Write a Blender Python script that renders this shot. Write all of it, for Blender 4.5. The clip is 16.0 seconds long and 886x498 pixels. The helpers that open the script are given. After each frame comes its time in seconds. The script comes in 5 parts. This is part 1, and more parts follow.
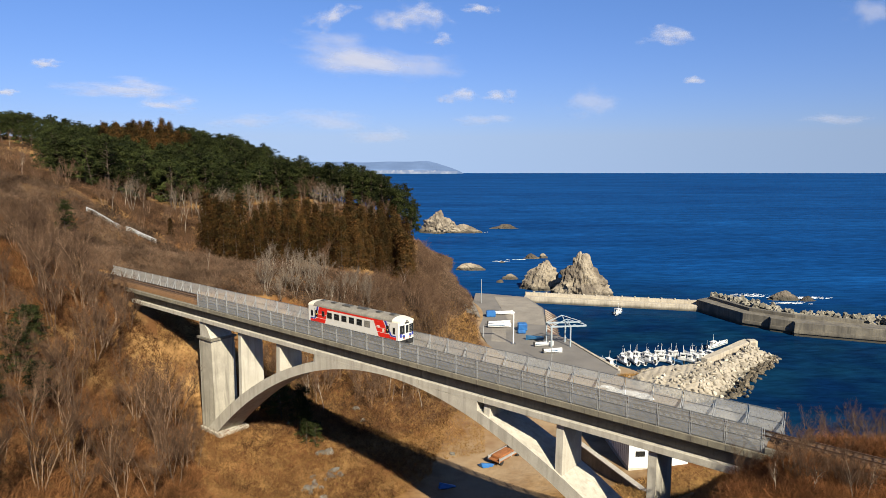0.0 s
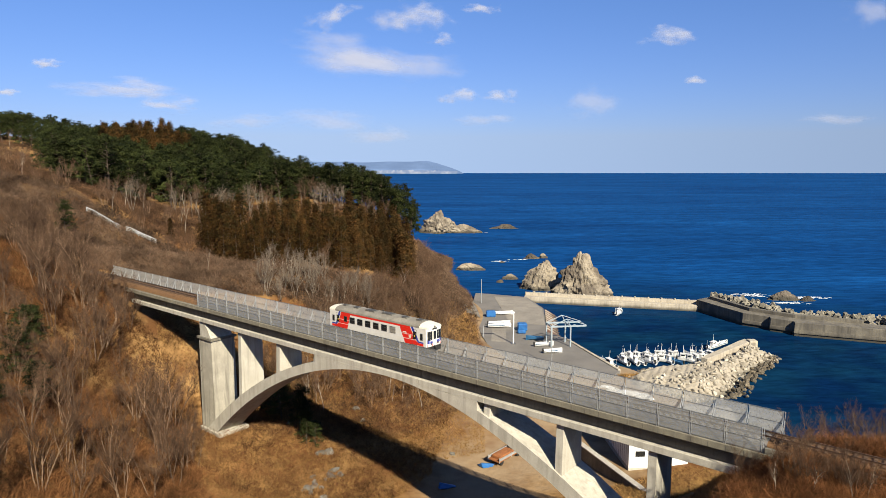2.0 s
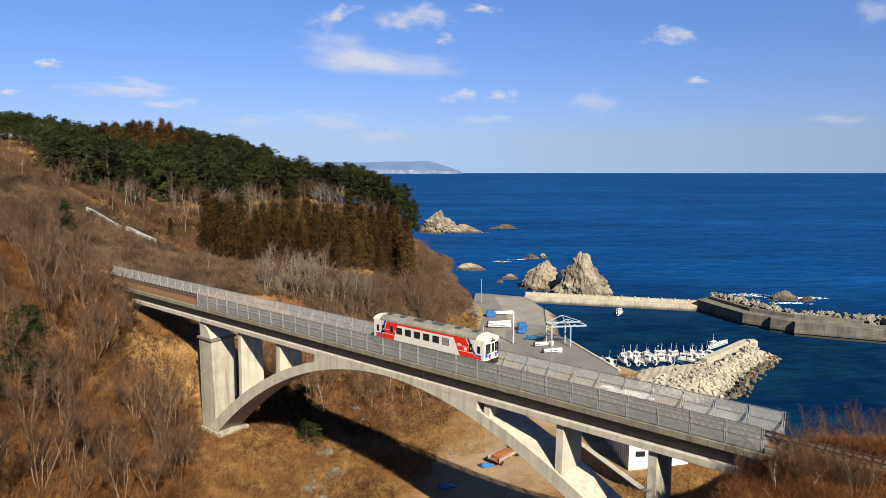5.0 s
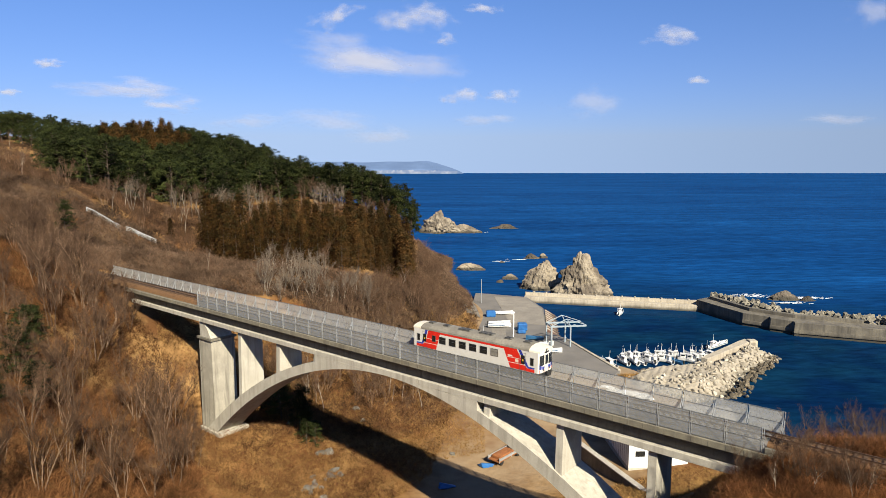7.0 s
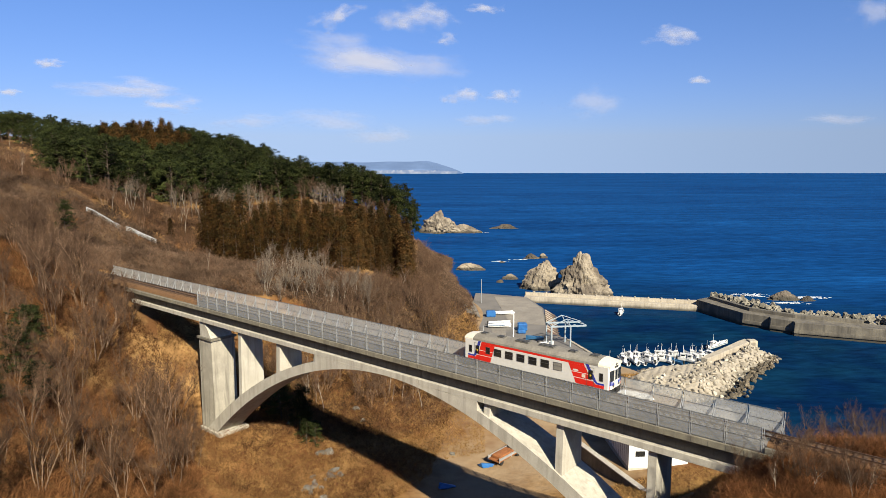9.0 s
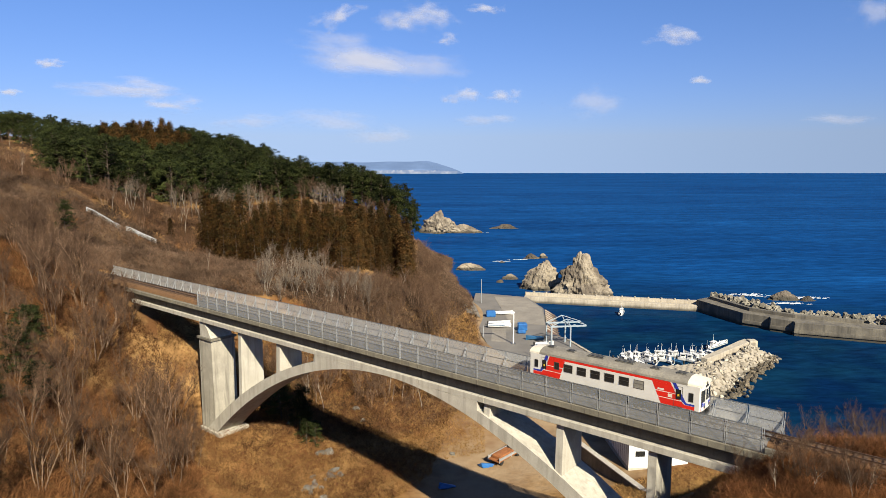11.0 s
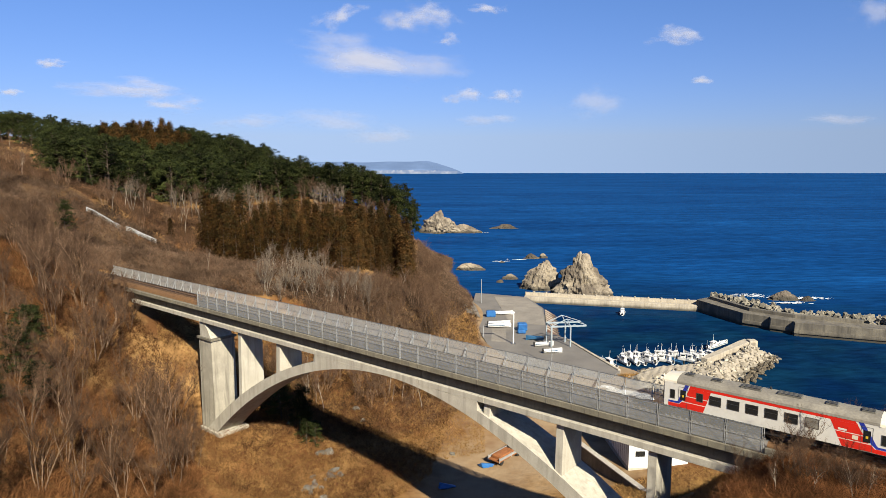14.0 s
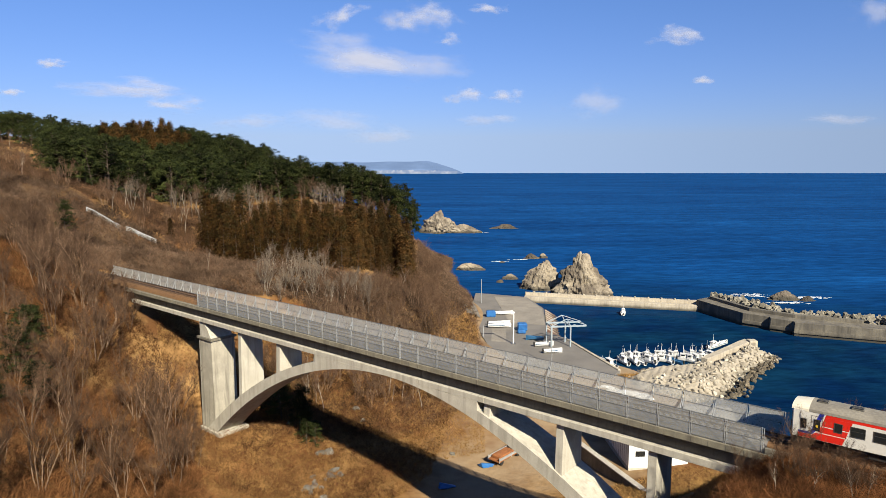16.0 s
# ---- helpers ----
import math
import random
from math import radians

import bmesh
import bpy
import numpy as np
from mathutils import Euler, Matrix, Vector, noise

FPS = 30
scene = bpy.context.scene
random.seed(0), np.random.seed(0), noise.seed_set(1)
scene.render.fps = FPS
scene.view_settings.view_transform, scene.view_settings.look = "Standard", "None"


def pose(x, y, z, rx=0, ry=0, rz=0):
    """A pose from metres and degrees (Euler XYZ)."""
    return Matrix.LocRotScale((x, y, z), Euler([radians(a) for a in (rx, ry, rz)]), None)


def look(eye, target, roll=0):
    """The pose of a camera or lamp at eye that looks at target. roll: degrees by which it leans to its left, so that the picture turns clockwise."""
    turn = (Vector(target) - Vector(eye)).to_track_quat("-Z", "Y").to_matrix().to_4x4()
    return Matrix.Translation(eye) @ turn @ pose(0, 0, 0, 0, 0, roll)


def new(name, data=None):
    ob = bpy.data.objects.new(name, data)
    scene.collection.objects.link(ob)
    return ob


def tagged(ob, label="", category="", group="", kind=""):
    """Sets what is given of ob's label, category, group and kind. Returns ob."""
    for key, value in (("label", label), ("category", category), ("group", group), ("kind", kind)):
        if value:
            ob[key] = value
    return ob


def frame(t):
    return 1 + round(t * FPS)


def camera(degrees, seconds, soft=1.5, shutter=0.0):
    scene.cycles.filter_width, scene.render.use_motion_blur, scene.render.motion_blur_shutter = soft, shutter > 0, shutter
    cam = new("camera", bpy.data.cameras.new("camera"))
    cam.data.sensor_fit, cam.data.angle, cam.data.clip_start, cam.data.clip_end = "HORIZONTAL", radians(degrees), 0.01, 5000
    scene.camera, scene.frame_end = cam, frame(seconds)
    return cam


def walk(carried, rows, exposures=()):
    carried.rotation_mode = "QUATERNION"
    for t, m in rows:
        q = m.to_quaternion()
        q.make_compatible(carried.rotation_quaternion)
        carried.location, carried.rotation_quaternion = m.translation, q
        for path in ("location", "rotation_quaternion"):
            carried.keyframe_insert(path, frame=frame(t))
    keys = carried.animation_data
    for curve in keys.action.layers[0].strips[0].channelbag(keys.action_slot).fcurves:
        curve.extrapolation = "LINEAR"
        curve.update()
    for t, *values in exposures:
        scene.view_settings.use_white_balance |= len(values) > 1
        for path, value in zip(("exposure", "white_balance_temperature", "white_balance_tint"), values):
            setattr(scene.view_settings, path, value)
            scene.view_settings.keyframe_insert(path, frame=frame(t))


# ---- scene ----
# ---- camera: stands still on the hillside, looking slightly down ----
cam = camera(68.97, 16.0, soft=0.78)
EYE = pose(0, 0, 50, 90 - 7.29, 0, 0)
walk(cam, [(0, EYE), (16.0, EYE)], exposures=[(0, 1.12), (16.0, 1.12)])

# ---- daylight ----
SUN_EL, SUN_AZ = radians(36.5), radians(156)
world = bpy.data.worlds.new("sky")
scene.world = world
world.use_nodes = True
wn, wl = world.node_tree.nodes, world.node_tree.links
sky = wn.new("ShaderNodeTexSky")
sky.sky_type = "NISHITA"
sky.sun_disc = False
sky.sun_elevation, sky.sun_rotation = SUN_EL, SUN_AZ
sky.altitude, sky.air_density, sky.dust_density, sky.ozone_density = 0, 1.0, 0.4, 2.5
# keep the sky's horizon colour down to the edge of the sea
wc, ws, wm, wj = (wn.new("ShaderNode" + k) for k in ("TexCoord", "SeparateXYZ", "Math", "CombineXYZ"))
wm.operation = "MAXIMUM"
wm.inputs[1].default_value = 0.045
wl.new(wc.outputs["Generated"], ws.inputs[0])
wl.new(ws.outputs[2], wm.inputs[0])
wl.new(ws.outputs[0], wj.inputs[0])
wl.new(ws.outputs[1], wj.inputs[1])
wl.new(wm.outputs[0], wj.inputs[2])
wl.new(wj.outputs[0], sky.inputs[0])
# clear cold air: deeper blue overhead, lavender at the horizon
tint, grade = wn.new("ShaderNodeValToRGB"), wn.new("ShaderNodeMix")
tint.color_ramp.elements[0].color = (0.76, 0.85, 1.43, 1)
tint.color_ramp.elements[1].position, tint.color_ramp.elements[1].color = 0.35, (0.84, 1.17, 1.72, 1)
zenith = tint.color_ramp.elements.new(1.0)
zenith.color = (0.42, 0.60, 0.95, 1)
grade.data_type, grade.blend_type = "RGBA", "MULTIPLY"
grade.inputs[0].default_value = 1.0
wl.new(wm.outputs[0], tint.inputs[0])
wl.new(sky.outputs[0], grade.inputs[6])
wl.new(tint.outputs[0], grade.inputs[7])
wl.new(grade.outputs[2], wn["Background"].inputs[0])
wn["Background"].inputs[1].default_value = 0.0362
lamp = bpy.data.lights.new("sun", "SUN")
lamp.energy, lamp.angle, lamp.color = 5.0, radians(0.53), (1.0, 0.91, 0.73)
sun = new("sun", lamp)
sun_to = Vector((math.sin(SUN_AZ) * math.cos(SUN_EL), math.cos(SUN_AZ) * math.cos(SUN_EL), math.sin(SUN_EL)))
sun.matrix_world = look(sun_to * 400, (0, 0, 0))

# ---- materials ----
def surf(name, col, col2=None, rough=0.8, scale=1.0, fine=9.0, bump=0.25, metal=0.0, space="world", ramp=(0.35, 0.65),
         streak=None, rand=0.0, island=0.0, alpha=1.0, spec=0.4, depth=0.03, tide=None, grime=0.45):
    """Two tones mixed by a coarse and a fine noise, with fine relief. streak: the colour of stains drawn out downwards."""
    m = bpy.data.materials.new(name)
    m.use_nodes = True
    nt = m.node_tree
    b = nt.nodes["Principled BSDF"]
    col2 = col2 or tuple(c * 0.75 for c in col)
    if space == "world":
        co = nt.nodes.new("ShaderNodeNewGeometry").outputs["Position"]
    else:
        co = nt.nodes.new("ShaderNodeTexCoord").outputs["Object"]
    def noise_at(sc, vec=co, detail=5):
        n = nt.nodes.new("ShaderNodeTexNoise")
        n.inputs["Scale"].default_value, n.inputs["Detail"].default_value = sc, detail
        nt.links.new(vec, n.inputs["Vector"])
        return n.outputs[0]
    def mix(fac, a, c, mode="MIX"):
        n = nt.nodes.new("ShaderNodeMix")
        n.data_type, n.blend_type = "RGBA", mode
        for sock, v in ((n.inputs[0], fac), (n.inputs[6], a), (n.inputs[7], c)):
            if isinstance(v, (tuple, list)):
                sock.default_value = (*v, 1)
            elif isinstance(v, (int, float)):
                sock.default_value = v
            else:
                nt.links.new(v, sock)
        return n.outputs[2]
    def remap(v, lo, hi, a=0.0, c=1.0):
        n = nt.nodes.new("ShaderNodeMapRange")
        for i, x in enumerate((lo, hi, a, c)):
            n.inputs[i + 1].default_value = x
        nt.links.new(v, n.inputs[0])
        return n.outputs[0]
    big, small = noise_at(scale), noise_at(fine * scale)
    out = mix(remap(big, *ramp), col, col2)
    out = mix(remap(small, 0.3, 0.7, 0.0, grime), out, tuple(c * 0.55 for c in col2))
    if streak:
        mp = nt.nodes.new("ShaderNodeMapping")
        mp.inputs["Scale"].default_value = (1.6, 1.6, 0.12)
        nt.links.new(co, mp.inputs[0])
        out = mix(remap(noise_at(1.0, mp.outputs[0]), 0.48, 0.74, 0.0, 0.75), out, streak)
    if tide:
        # wet weed-dark band up to the high-water mark
        sp = nt.nodes.new("ShaderNodeSeparateXYZ")
        nt.links.new(co, sp.inputs[0])
        lift = nt.nodes.new("ShaderNodeMath")
        lift.operation = "MULTIPLY_ADD"
        lift.inputs[1].default_value = -1.2
        nt.links.new(big, lift.inputs[0])
        nt.links.new(sp.outputs[2], lift.inputs[2])
        out = mix(remap(lift.outputs[0], tide - 1.3, tide - 0.3, 0.85, 0.0), out, (0.03, 0.027, 0.02))
    if rand or island:
        src = nt.nodes.new("ShaderNodeObjectInfo").outputs["Random"] if rand else nt.nodes.new("ShaderNodeNewGeometry").outputs["Random Per Island"]
        k = rand or island
        h = nt.nodes.new("ShaderNodeHueSaturation")
        nt.links.new(remap(src, 0, 1, 1 - k, 1 + k), h.inputs["Value"])
        nt.links.new(out, h.inputs["Color"])
        out = h.outputs[0]
    nt.links.new(out, b.inputs["Base Color"])
    nt.links.new(remap(small, 0.2, 0.8, max(0.02, rough - 0.1), min(1, rough + 0.1)), b.inputs["Roughness"])
    b.inputs["Metallic"].default_value, b.inputs["Specular IOR Level"].default_value = metal, spec
    if bump:
        bp = nt.nodes.new("ShaderNodeBump")
        bp.inputs["Strength"].default_value, bp.inputs["Distance"].default_value = bump, depth
        nt.links.new(small, bp.inputs["Height"])
        nt.links.new(bp.outputs[0], b.inputs["Normal"])
    b.inputs["Alpha"].default_value = alpha
    return m


M = {}
M["concrete"] = surf("concrete", (0.44, 0.41, 0.345), (0.36, 0.335, 0.28), 0.9, 0.5, 14, 0.4, streak=(0.22, 0.20, 0.165), grime=0.3)
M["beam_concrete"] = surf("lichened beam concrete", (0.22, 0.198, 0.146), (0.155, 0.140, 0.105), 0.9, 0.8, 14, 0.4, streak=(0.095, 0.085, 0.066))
M["pier_concrete"] = surf("rain-streaked pier concrete", (0.40, 0.37, 0.30), (0.30, 0.275, 0.225), 0.9, 0.5, 12, 0.5, streak=(0.105, 0.095, 0.076), grime=0.5)
M["deck_concrete"] = surf("weathered and shade-darkened concrete", (0.184, 0.166, 0.129), (0.135, 0.123, 0.0979), 0.9, 0.8, 14, 0.4, streak=(0.0737, 0.0676, 0.0553))
M["harbour_concrete"] = surf("harbour concrete", (0.45, 0.40, 0.31), (0.33, 0.29, 0.23), 0.9, 0.25, 20, 0.4, streak=(0.19, 0.165, 0.13), tide=1.0)
M["faced"] = surf("stained slope facing", (0.19, 0.17, 0.135), (0.12, 0.108, 0.088), 0.9, 0.25, 14, 0.8, streak=(0.07, 0.06, 0.05), depth=0.2)
M["dark_concrete"] = surf("old sea wall concrete", (0.175, 0.157, 0.122), (0.095, 0.085, 0.070), 0.9, 0.3, 20, 0.5, streak=(0.045, 0.042, 0.036), tide=1.2)
M["block"] = surf("wave block concrete", (0.23, 0.208, 0.162), (0.15, 0.137, 0.108), 0.9, 0.5, 8, 0.4, rand=0.3)
M["asphalt"] = surf("quay paving", (0.175, 0.162, 0.145), (0.130, 0.121, 0.110), 0.9, 0.15, 60, 0.3)
M["ballast"] = surf("ballast", (0.209, 0.197, 0.184), (0.148, 0.139, 0.129), 0.95, 2.0, 6, 1.0, depth=0.06)
M["rust_ballast"] = surf("rusty ballast", (0.166, 0.0863, 0.0338), (0.117, 0.0614, 0.0276), 0.95, 2.0, 6, 1.0, depth=0.06)
M["rail"] = surf("rail steel", (0.135, 0.0921, 0.0676), (0.0979, 0.0614, 0.043), 0.5, 3, 8, 0.1, 0.7)
M["sleeper"] = surf("sleeper", (0.148, 0.135, 0.123), None, 0.9, 2, 8, 0.2)
M["fence_rail"] = surf("dull grey steel", (0.17, 0.175, 0.18), (0.12, 0.125, 0.13), 0.6, 1.5, 9, 0.1, 0.2)
M["post"] = surf("galvanised steel", (0.38, 0.39, 0.395), (0.27, 0.28, 0.285), 0.5, 1.5, 9, 0.1, 0.2)
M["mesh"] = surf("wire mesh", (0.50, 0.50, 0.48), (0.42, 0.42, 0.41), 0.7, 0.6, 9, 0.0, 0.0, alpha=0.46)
M["mesh_near"] = surf("darker grey wire mesh", (0.31, 0.315, 0.315), (0.26, 0.265, 0.265), 0.7, 0.6, 9, 0.0, 0.0, alpha=0.40, grime=0.15)
M["white"] = surf("white body paint", (0.60, 0.58, 0.53), (0.55, 0.53, 0.48), 0.35, 0.7, 6, 0.02, space="object", grime=0.14)
M["cream"] = surf("cream cab paint", (0.640, 0.595, 0.480), (0.580, 0.530, 0.420), 0.4, 0.7, 6, 0.02, space="object", grime=0.14)
M["red"] = surf("red paint", (0.62, 0.022, 0.012), (0.52, 0.02, 0.012), 0.35, 0.7, 6, 0.02, space="object", grime=0.14)
M["blue"] = surf("blue paint", (0.022, 0.04, 0.30), (0.018, 0.03, 0.24), 0.35, 0.7, 6, 0.02, space="object", grime=0.14)
M["roof_grey"] = surf("sooty roof paint", (0.25, 0.228, 0.185), (0.16, 0.146, 0.122), 0.8, 0.6, 8, 0.1, space="object")
M["black"] = surf("black underframe", (0.025, 0.025, 0.025), None, 0.6, 1, 8, 0.1, space="object")
M["glass"] = surf("tinted window glass", (0.012, 0.014, 0.016), (0.02, 0.022, 0.022), 0.06, 0.4, 4, 0.0, space="object", spec=0.8)
M["pale_glass"] = surf("frosted window glass", (0.258, 0.246, 0.209), (0.197, 0.184, 0.159), 0.3, 2, 4, 0.0, space="object")
M["steel"] = surf("bare steel", (0.215, 0.209, 0.203), None, 0.4, 2, 8, 0.05, 0.8, space="object")
M["yellow"] = surf("yellow paint", (0.75, 0.48, 0.04), None, 0.5, 2, 8, 0.05, space="object")
M["bark"] = surf("bark", (0.0798, 0.0583, 0.0399), (0.0522, 0.0369, 0.0258), 0.95, 3, 6, 0.6, space="object", rand=0.25)
M["grey_bark"] = surf("pale grey bark", (0.27, 0.225, 0.175), (0.15, 0.122, 0.095), 0.95, 2, 6, 0.4, space="object", rand=0.35)
M["stem"] = surf("tan winter stems", (0.215, 0.145, 0.095), (0.11, 0.070, 0.044), 0.95, 2, 6, 0.3, space="object", rand=0.35, spec=0.1)
M["grey_twig"] = surf("grey twigs", (0.20, 0.160, 0.122), (0.12, 0.095, 0.073), 0.95, 2, 6, 0.0, space="object", rand=0.25, spec=0.1)
M["twig"] = surf("brown twigs", (0.125, 0.075, 0.045), (0.060, 0.036, 0.023), 0.95, 2, 6, 0.0, space="object", rand=0.35, spec=0.1)
M["pine"] = surf("pine needles", (0.043, 0.050, 0.013), (0.008, 0.012, 0.004), 0.8, 0.35, 6, 0.0, space="object", rand=0.5, spec=0.08)
M["cedar"] = surf("rusty cedar foliage", (0.085, 0.040, 0.012), (0.018, 0.016, 0.006), 0.85, 0.5, 6, 0.0, space="object", rand=0.5, spec=0.05)
M["pale_brush"] = surf("pale grey-brown brushwood", (0.175, 0.115, 0.075), (0.065, 0.042, 0.028), 0.95, 0.12, 30, 0.0, island=0.7, spec=0.05)
M["brush"] = surf("bare brushwood", (0.130, 0.074, 0.042), (0.038, 0.022, 0.013), 0.95, 0.12, 30, 0.0, island=0.65, spec=0.05)
M["red_brush"] = surf("russet brushwood", (0.20, 0.092, 0.036), (0.050, 0.023, 0.010), 0.95, 0.15, 30, 0.0, island=0.65, spec=0.05)
M["dark_brush"] = surf("dark red-brown brushwood", (0.215, 0.092, 0.034), (0.060, 0.026, 0.012), 0.95, 0.25, 30, 0.0, island=0.9, spec=0.05)
M["dark_sleeper"] = surf("rust-stained sleeper", (0.10, 0.06, 0.035), None, 0.9, 2, 8, 0.2)
M["straw"] = surf("dry straw", (0.37, 0.218, 0.082), (0.20, 0.113, 0.042), 0.95, 0.2, 30, 0.0, island=0.32, spec=0.05)
M["rock"] = surf("sea rock", (0.30, 0.255, 0.188), (0.110, 0.090, 0.068), 0.9, 0.16, 10, 1.0, ramp=(0.38, 0.62), depth=0.5, tide=1.6)
M["dark_rock"] = surf("wet dark rock", (0.085, 0.066, 0.044), (0.030, 0.026, 0.020), 0.7, 0.2, 10, 1.0, depth=0.3)
M["stone"] = surf("quarry stone", (0.32, 0.282, 0.221), (0.246, 0.215, 0.166), 0.9, 0.3, 8, 0.5, rand=0.22, tide=0.7)
M["wet_stone"] = surf("weed-stained stone", (0.15, 0.120, 0.078), (0.045, 0.038, 0.027), 0.8, 0.8, 8, 0.6, island=0.5)
M["hull"] = surf("white hull paint", (0.647, 0.647, 0.631), (0.548, 0.548, 0.531), 0.4, 0.8, 6, 0.03, space="object", grime=0.14)
M["hull_blue"] = surf("blue boat paint", (0.0307, 0.123, 0.258), None, 0.4, 0.8, 6, 0.03, space="object")
M["boulder"] = surf("grey boulder", (0.20, 0.185, 0.155), (0.13, 0.12, 0.10), 0.9, 0.8, 8, 0.6, rand=0.3)
M["vent_grey"] = surf("dark vent paint", (0.13, 0.125, 0.105), (0.09, 0.085, 0.075), 0.8, 1.0, 8, 0.1, space="object")
M["tarp"] = surf("blue tarpaulin", (0.02, 0.13, 0.36), (0.015, 0.085, 0.26), 0.5, 1, 6, 0.2)
M["crane"] = surf("pale blue crane paint", (0.258, 0.307, 0.344), (0.209, 0.251, 0.289), 0.5, 1, 8, 0.05, grime=0.14)
M["house_white"] = surf("white siding", (0.664, 0.664, 0.647), (0.581, 0.581, 0.564), 0.6, 0.5, 10, 0.05, grime=0.14)
M["house_grey"] = surf("grey corrugated sheet", (0.209, 0.209, 0.209), (0.154, 0.154, 0.154), 0.6, 0.5, 10, 0.1)
M["rust"] = surf("rusty steel plate", (0.32, 0.120, 0.036), (0.20, 0.075, 0.026), 0.8, 1, 8, 0.2)
M["rust_wood"] = surf("slipway timber", (0.123, 0.0645, 0.0461), (0.0863, 0.0491, 0.0369), 0.85, 0.5, 8, 0.2)
M["foam"] = surf("sea foam", (0.681, 0.705, 0.73), (0.581, 0.631, 0.681), 0.8, 0.4, 8, 0.3)


def part(name, bm, material, parent=None, label=""):
    """Link a bmesh as one mesh object under a thing or a part."""
    me = bpy.data.meshes.new(name)
    bm.to_mesh(me)
    bm.free()
    return mesh_part(name, me, material, parent, label)


def mesh_part(name, me, material, parent=None, label=""):
    if not me.materials:
        me.materials.append(M[material])
    ob = new(name, me)
    ob.parent = parent
    if label:
        ob["label"] = label
    return ob


def empty(name, m, label, category, group="", kind=""):
    ob = new(name)
    ob.empty_display_size = 0.2
    ob.matrix_world = m
    return tagged(ob, label, category, group, kind)


def box(x0, x1, y0, y1, z0, z1, bm=None, bevel=0.0):
    bm = bm or bmesh.new()
    v = [bm.verts.new(p) for p in ((x0, y0, z0), (x1, y0, z0), (x1, y1, z0), (x0, y1, z0), (x0, y0, z1), (x1, y0, z1), (x1, y1, z1), (x0, y1, z1))]
    fs = [bm.faces.new([v[i] for i in q]) for q in ((3, 2, 1, 0), (4, 5, 6, 7), (0, 1, 5, 4), (1, 2, 6, 5), (2, 3, 7, 6), (3, 0, 4, 7))]
    if bevel:
        bmesh.ops.bevel(bm, geom=list({e for f in fs for e in f.edges}), offset=bevel, segments=1, affect="EDGES")
    return bm


def prism(pts, axis, a, b, bm=None):
    """A closed outline of (u, w) points pushed out along an axis from a to b. axis y: (x, z); axis x: (y, z); axis z: (x, y)."""
    bm = bm or bmesh.new()
    put = {"y": lambda u, w, t: (u, t, w), "x": lambda u, w, t: (t, u, w), "z": lambda u, w, t: (u, w, t)}[axis]
    lo, hi = [[bm.verts.new(put(u, w, t)) for u, w in pts] for t in (a, b)]
    n = len(pts)
    bm.faces.new(lo), bm.faces.new(hi[::-1])
    for i in range(n):
        bm.faces.new((lo[i], hi[i], hi[(i + 1) % n], lo[(i + 1) % n]))
    bmesh.ops.recalc_face_normals(bm, faces=bm.faces[:])
    return bm


def tube(p, q, r0, r1=None, sides=6, bm=None, caps=True):
    bm = bm or bmesh.new()
    p, q = Vector(p), Vector(q)
    r1 = r0 if r1 is None else r1
    d = (q - p).normalized()
    a = d.orthogonal().normalized()
    b = d.cross(a)
    rings = [[bm.verts.new(c + (a * math.cos(k * math.tau / sides) + b * math.sin(k * math.tau / sides)) * r) for k in range(sides)] for c, r in ((p, r0), (q, r1))]
    for k in range(sides):
        bm.faces.new((rings[0][k], rings[0][(k + 1) % sides], rings[1][(k + 1) % sides], rings[1][k]))
    if caps:
        bm.faces.new(rings[0][::-1]), bm.faces.new(rings[1])
    return bm


def mesh_np(name, verts, faces):
    me = bpy.data.meshes.new(name)
    me.from_pydata(verts.tolist() if hasattr(verts, "tolist") else verts, [], faces.tolist() if hasattr(faces, "tolist") else faces)
    me.update()
    return me

# ---- land and sea ----
TH = 0.8774
DR, NH = np.array([math.sin(TH), -math.cos(TH)]), np.array([math.cos(TH), math.sin(TH)])
BRIDGE = pose(0, 0, 0, 0, 0, math.degrees(TH) - 90)
RAIL_N, RAIL_Z = 59.2, 27.04

# spot heights along the valley, the slopes, the crest and the shore
SLOPE_NEAR = [(-45, 62, 17), (-32, 72, 11), (-26, 80, 7), (-52, 72, 20), (-48, 82, 16), (-41, 92, 9), (-30, 50, 20), (-60, 60, 26), (-80, 80, 33)]
SLOPE_MID = [(-64, 90, 26), (-58, 102, 22), (-54, 117, 18), (-78, 112, 32), (-79, 128, 30), (-76, 142, 26), (-64, 133, 21), (-48, 120, 16), (-110, 100, 42)]
SLOPE_FAR = [(-113, 165, 44), (-104, 180, 43), (-153, 225, 51), (-137, 230, 47), (-88, 170, 32), (-180, 180, 58), (-260, 250, 75)]
CREST = [(-181, 280, 52), (-152, 285, 50), (-114, 280, 50), (-83, 275, 40.5), (-57, 272, 36), (-35, 270, 34), (-17, 263, 26), (-100, 360, 45), (-50, 350, 24), (-200, 380, 60)]
BEHIND = [(-69, 160, 24), (-53, 155, 23), (-40, 158, 21), (-27, 162, 18), (-13, 175, 17), (-65, 190, 24), (-41, 200, 22), (-18, 210, 20), (-81, 240, 34), (-50, 245, 31)]
POINT = [(-9, 262, 18), (1, 262, 3), (4, 225, 6), (8, 235, 2), (-6, 185, 9), (-19, 160, 12), (3, 185, 5), (10, 178, 2), (8, 150, 3), (3, 300, -1), (-8, 300, 9), (-22, 330, 14), (-8, 380, -1)]
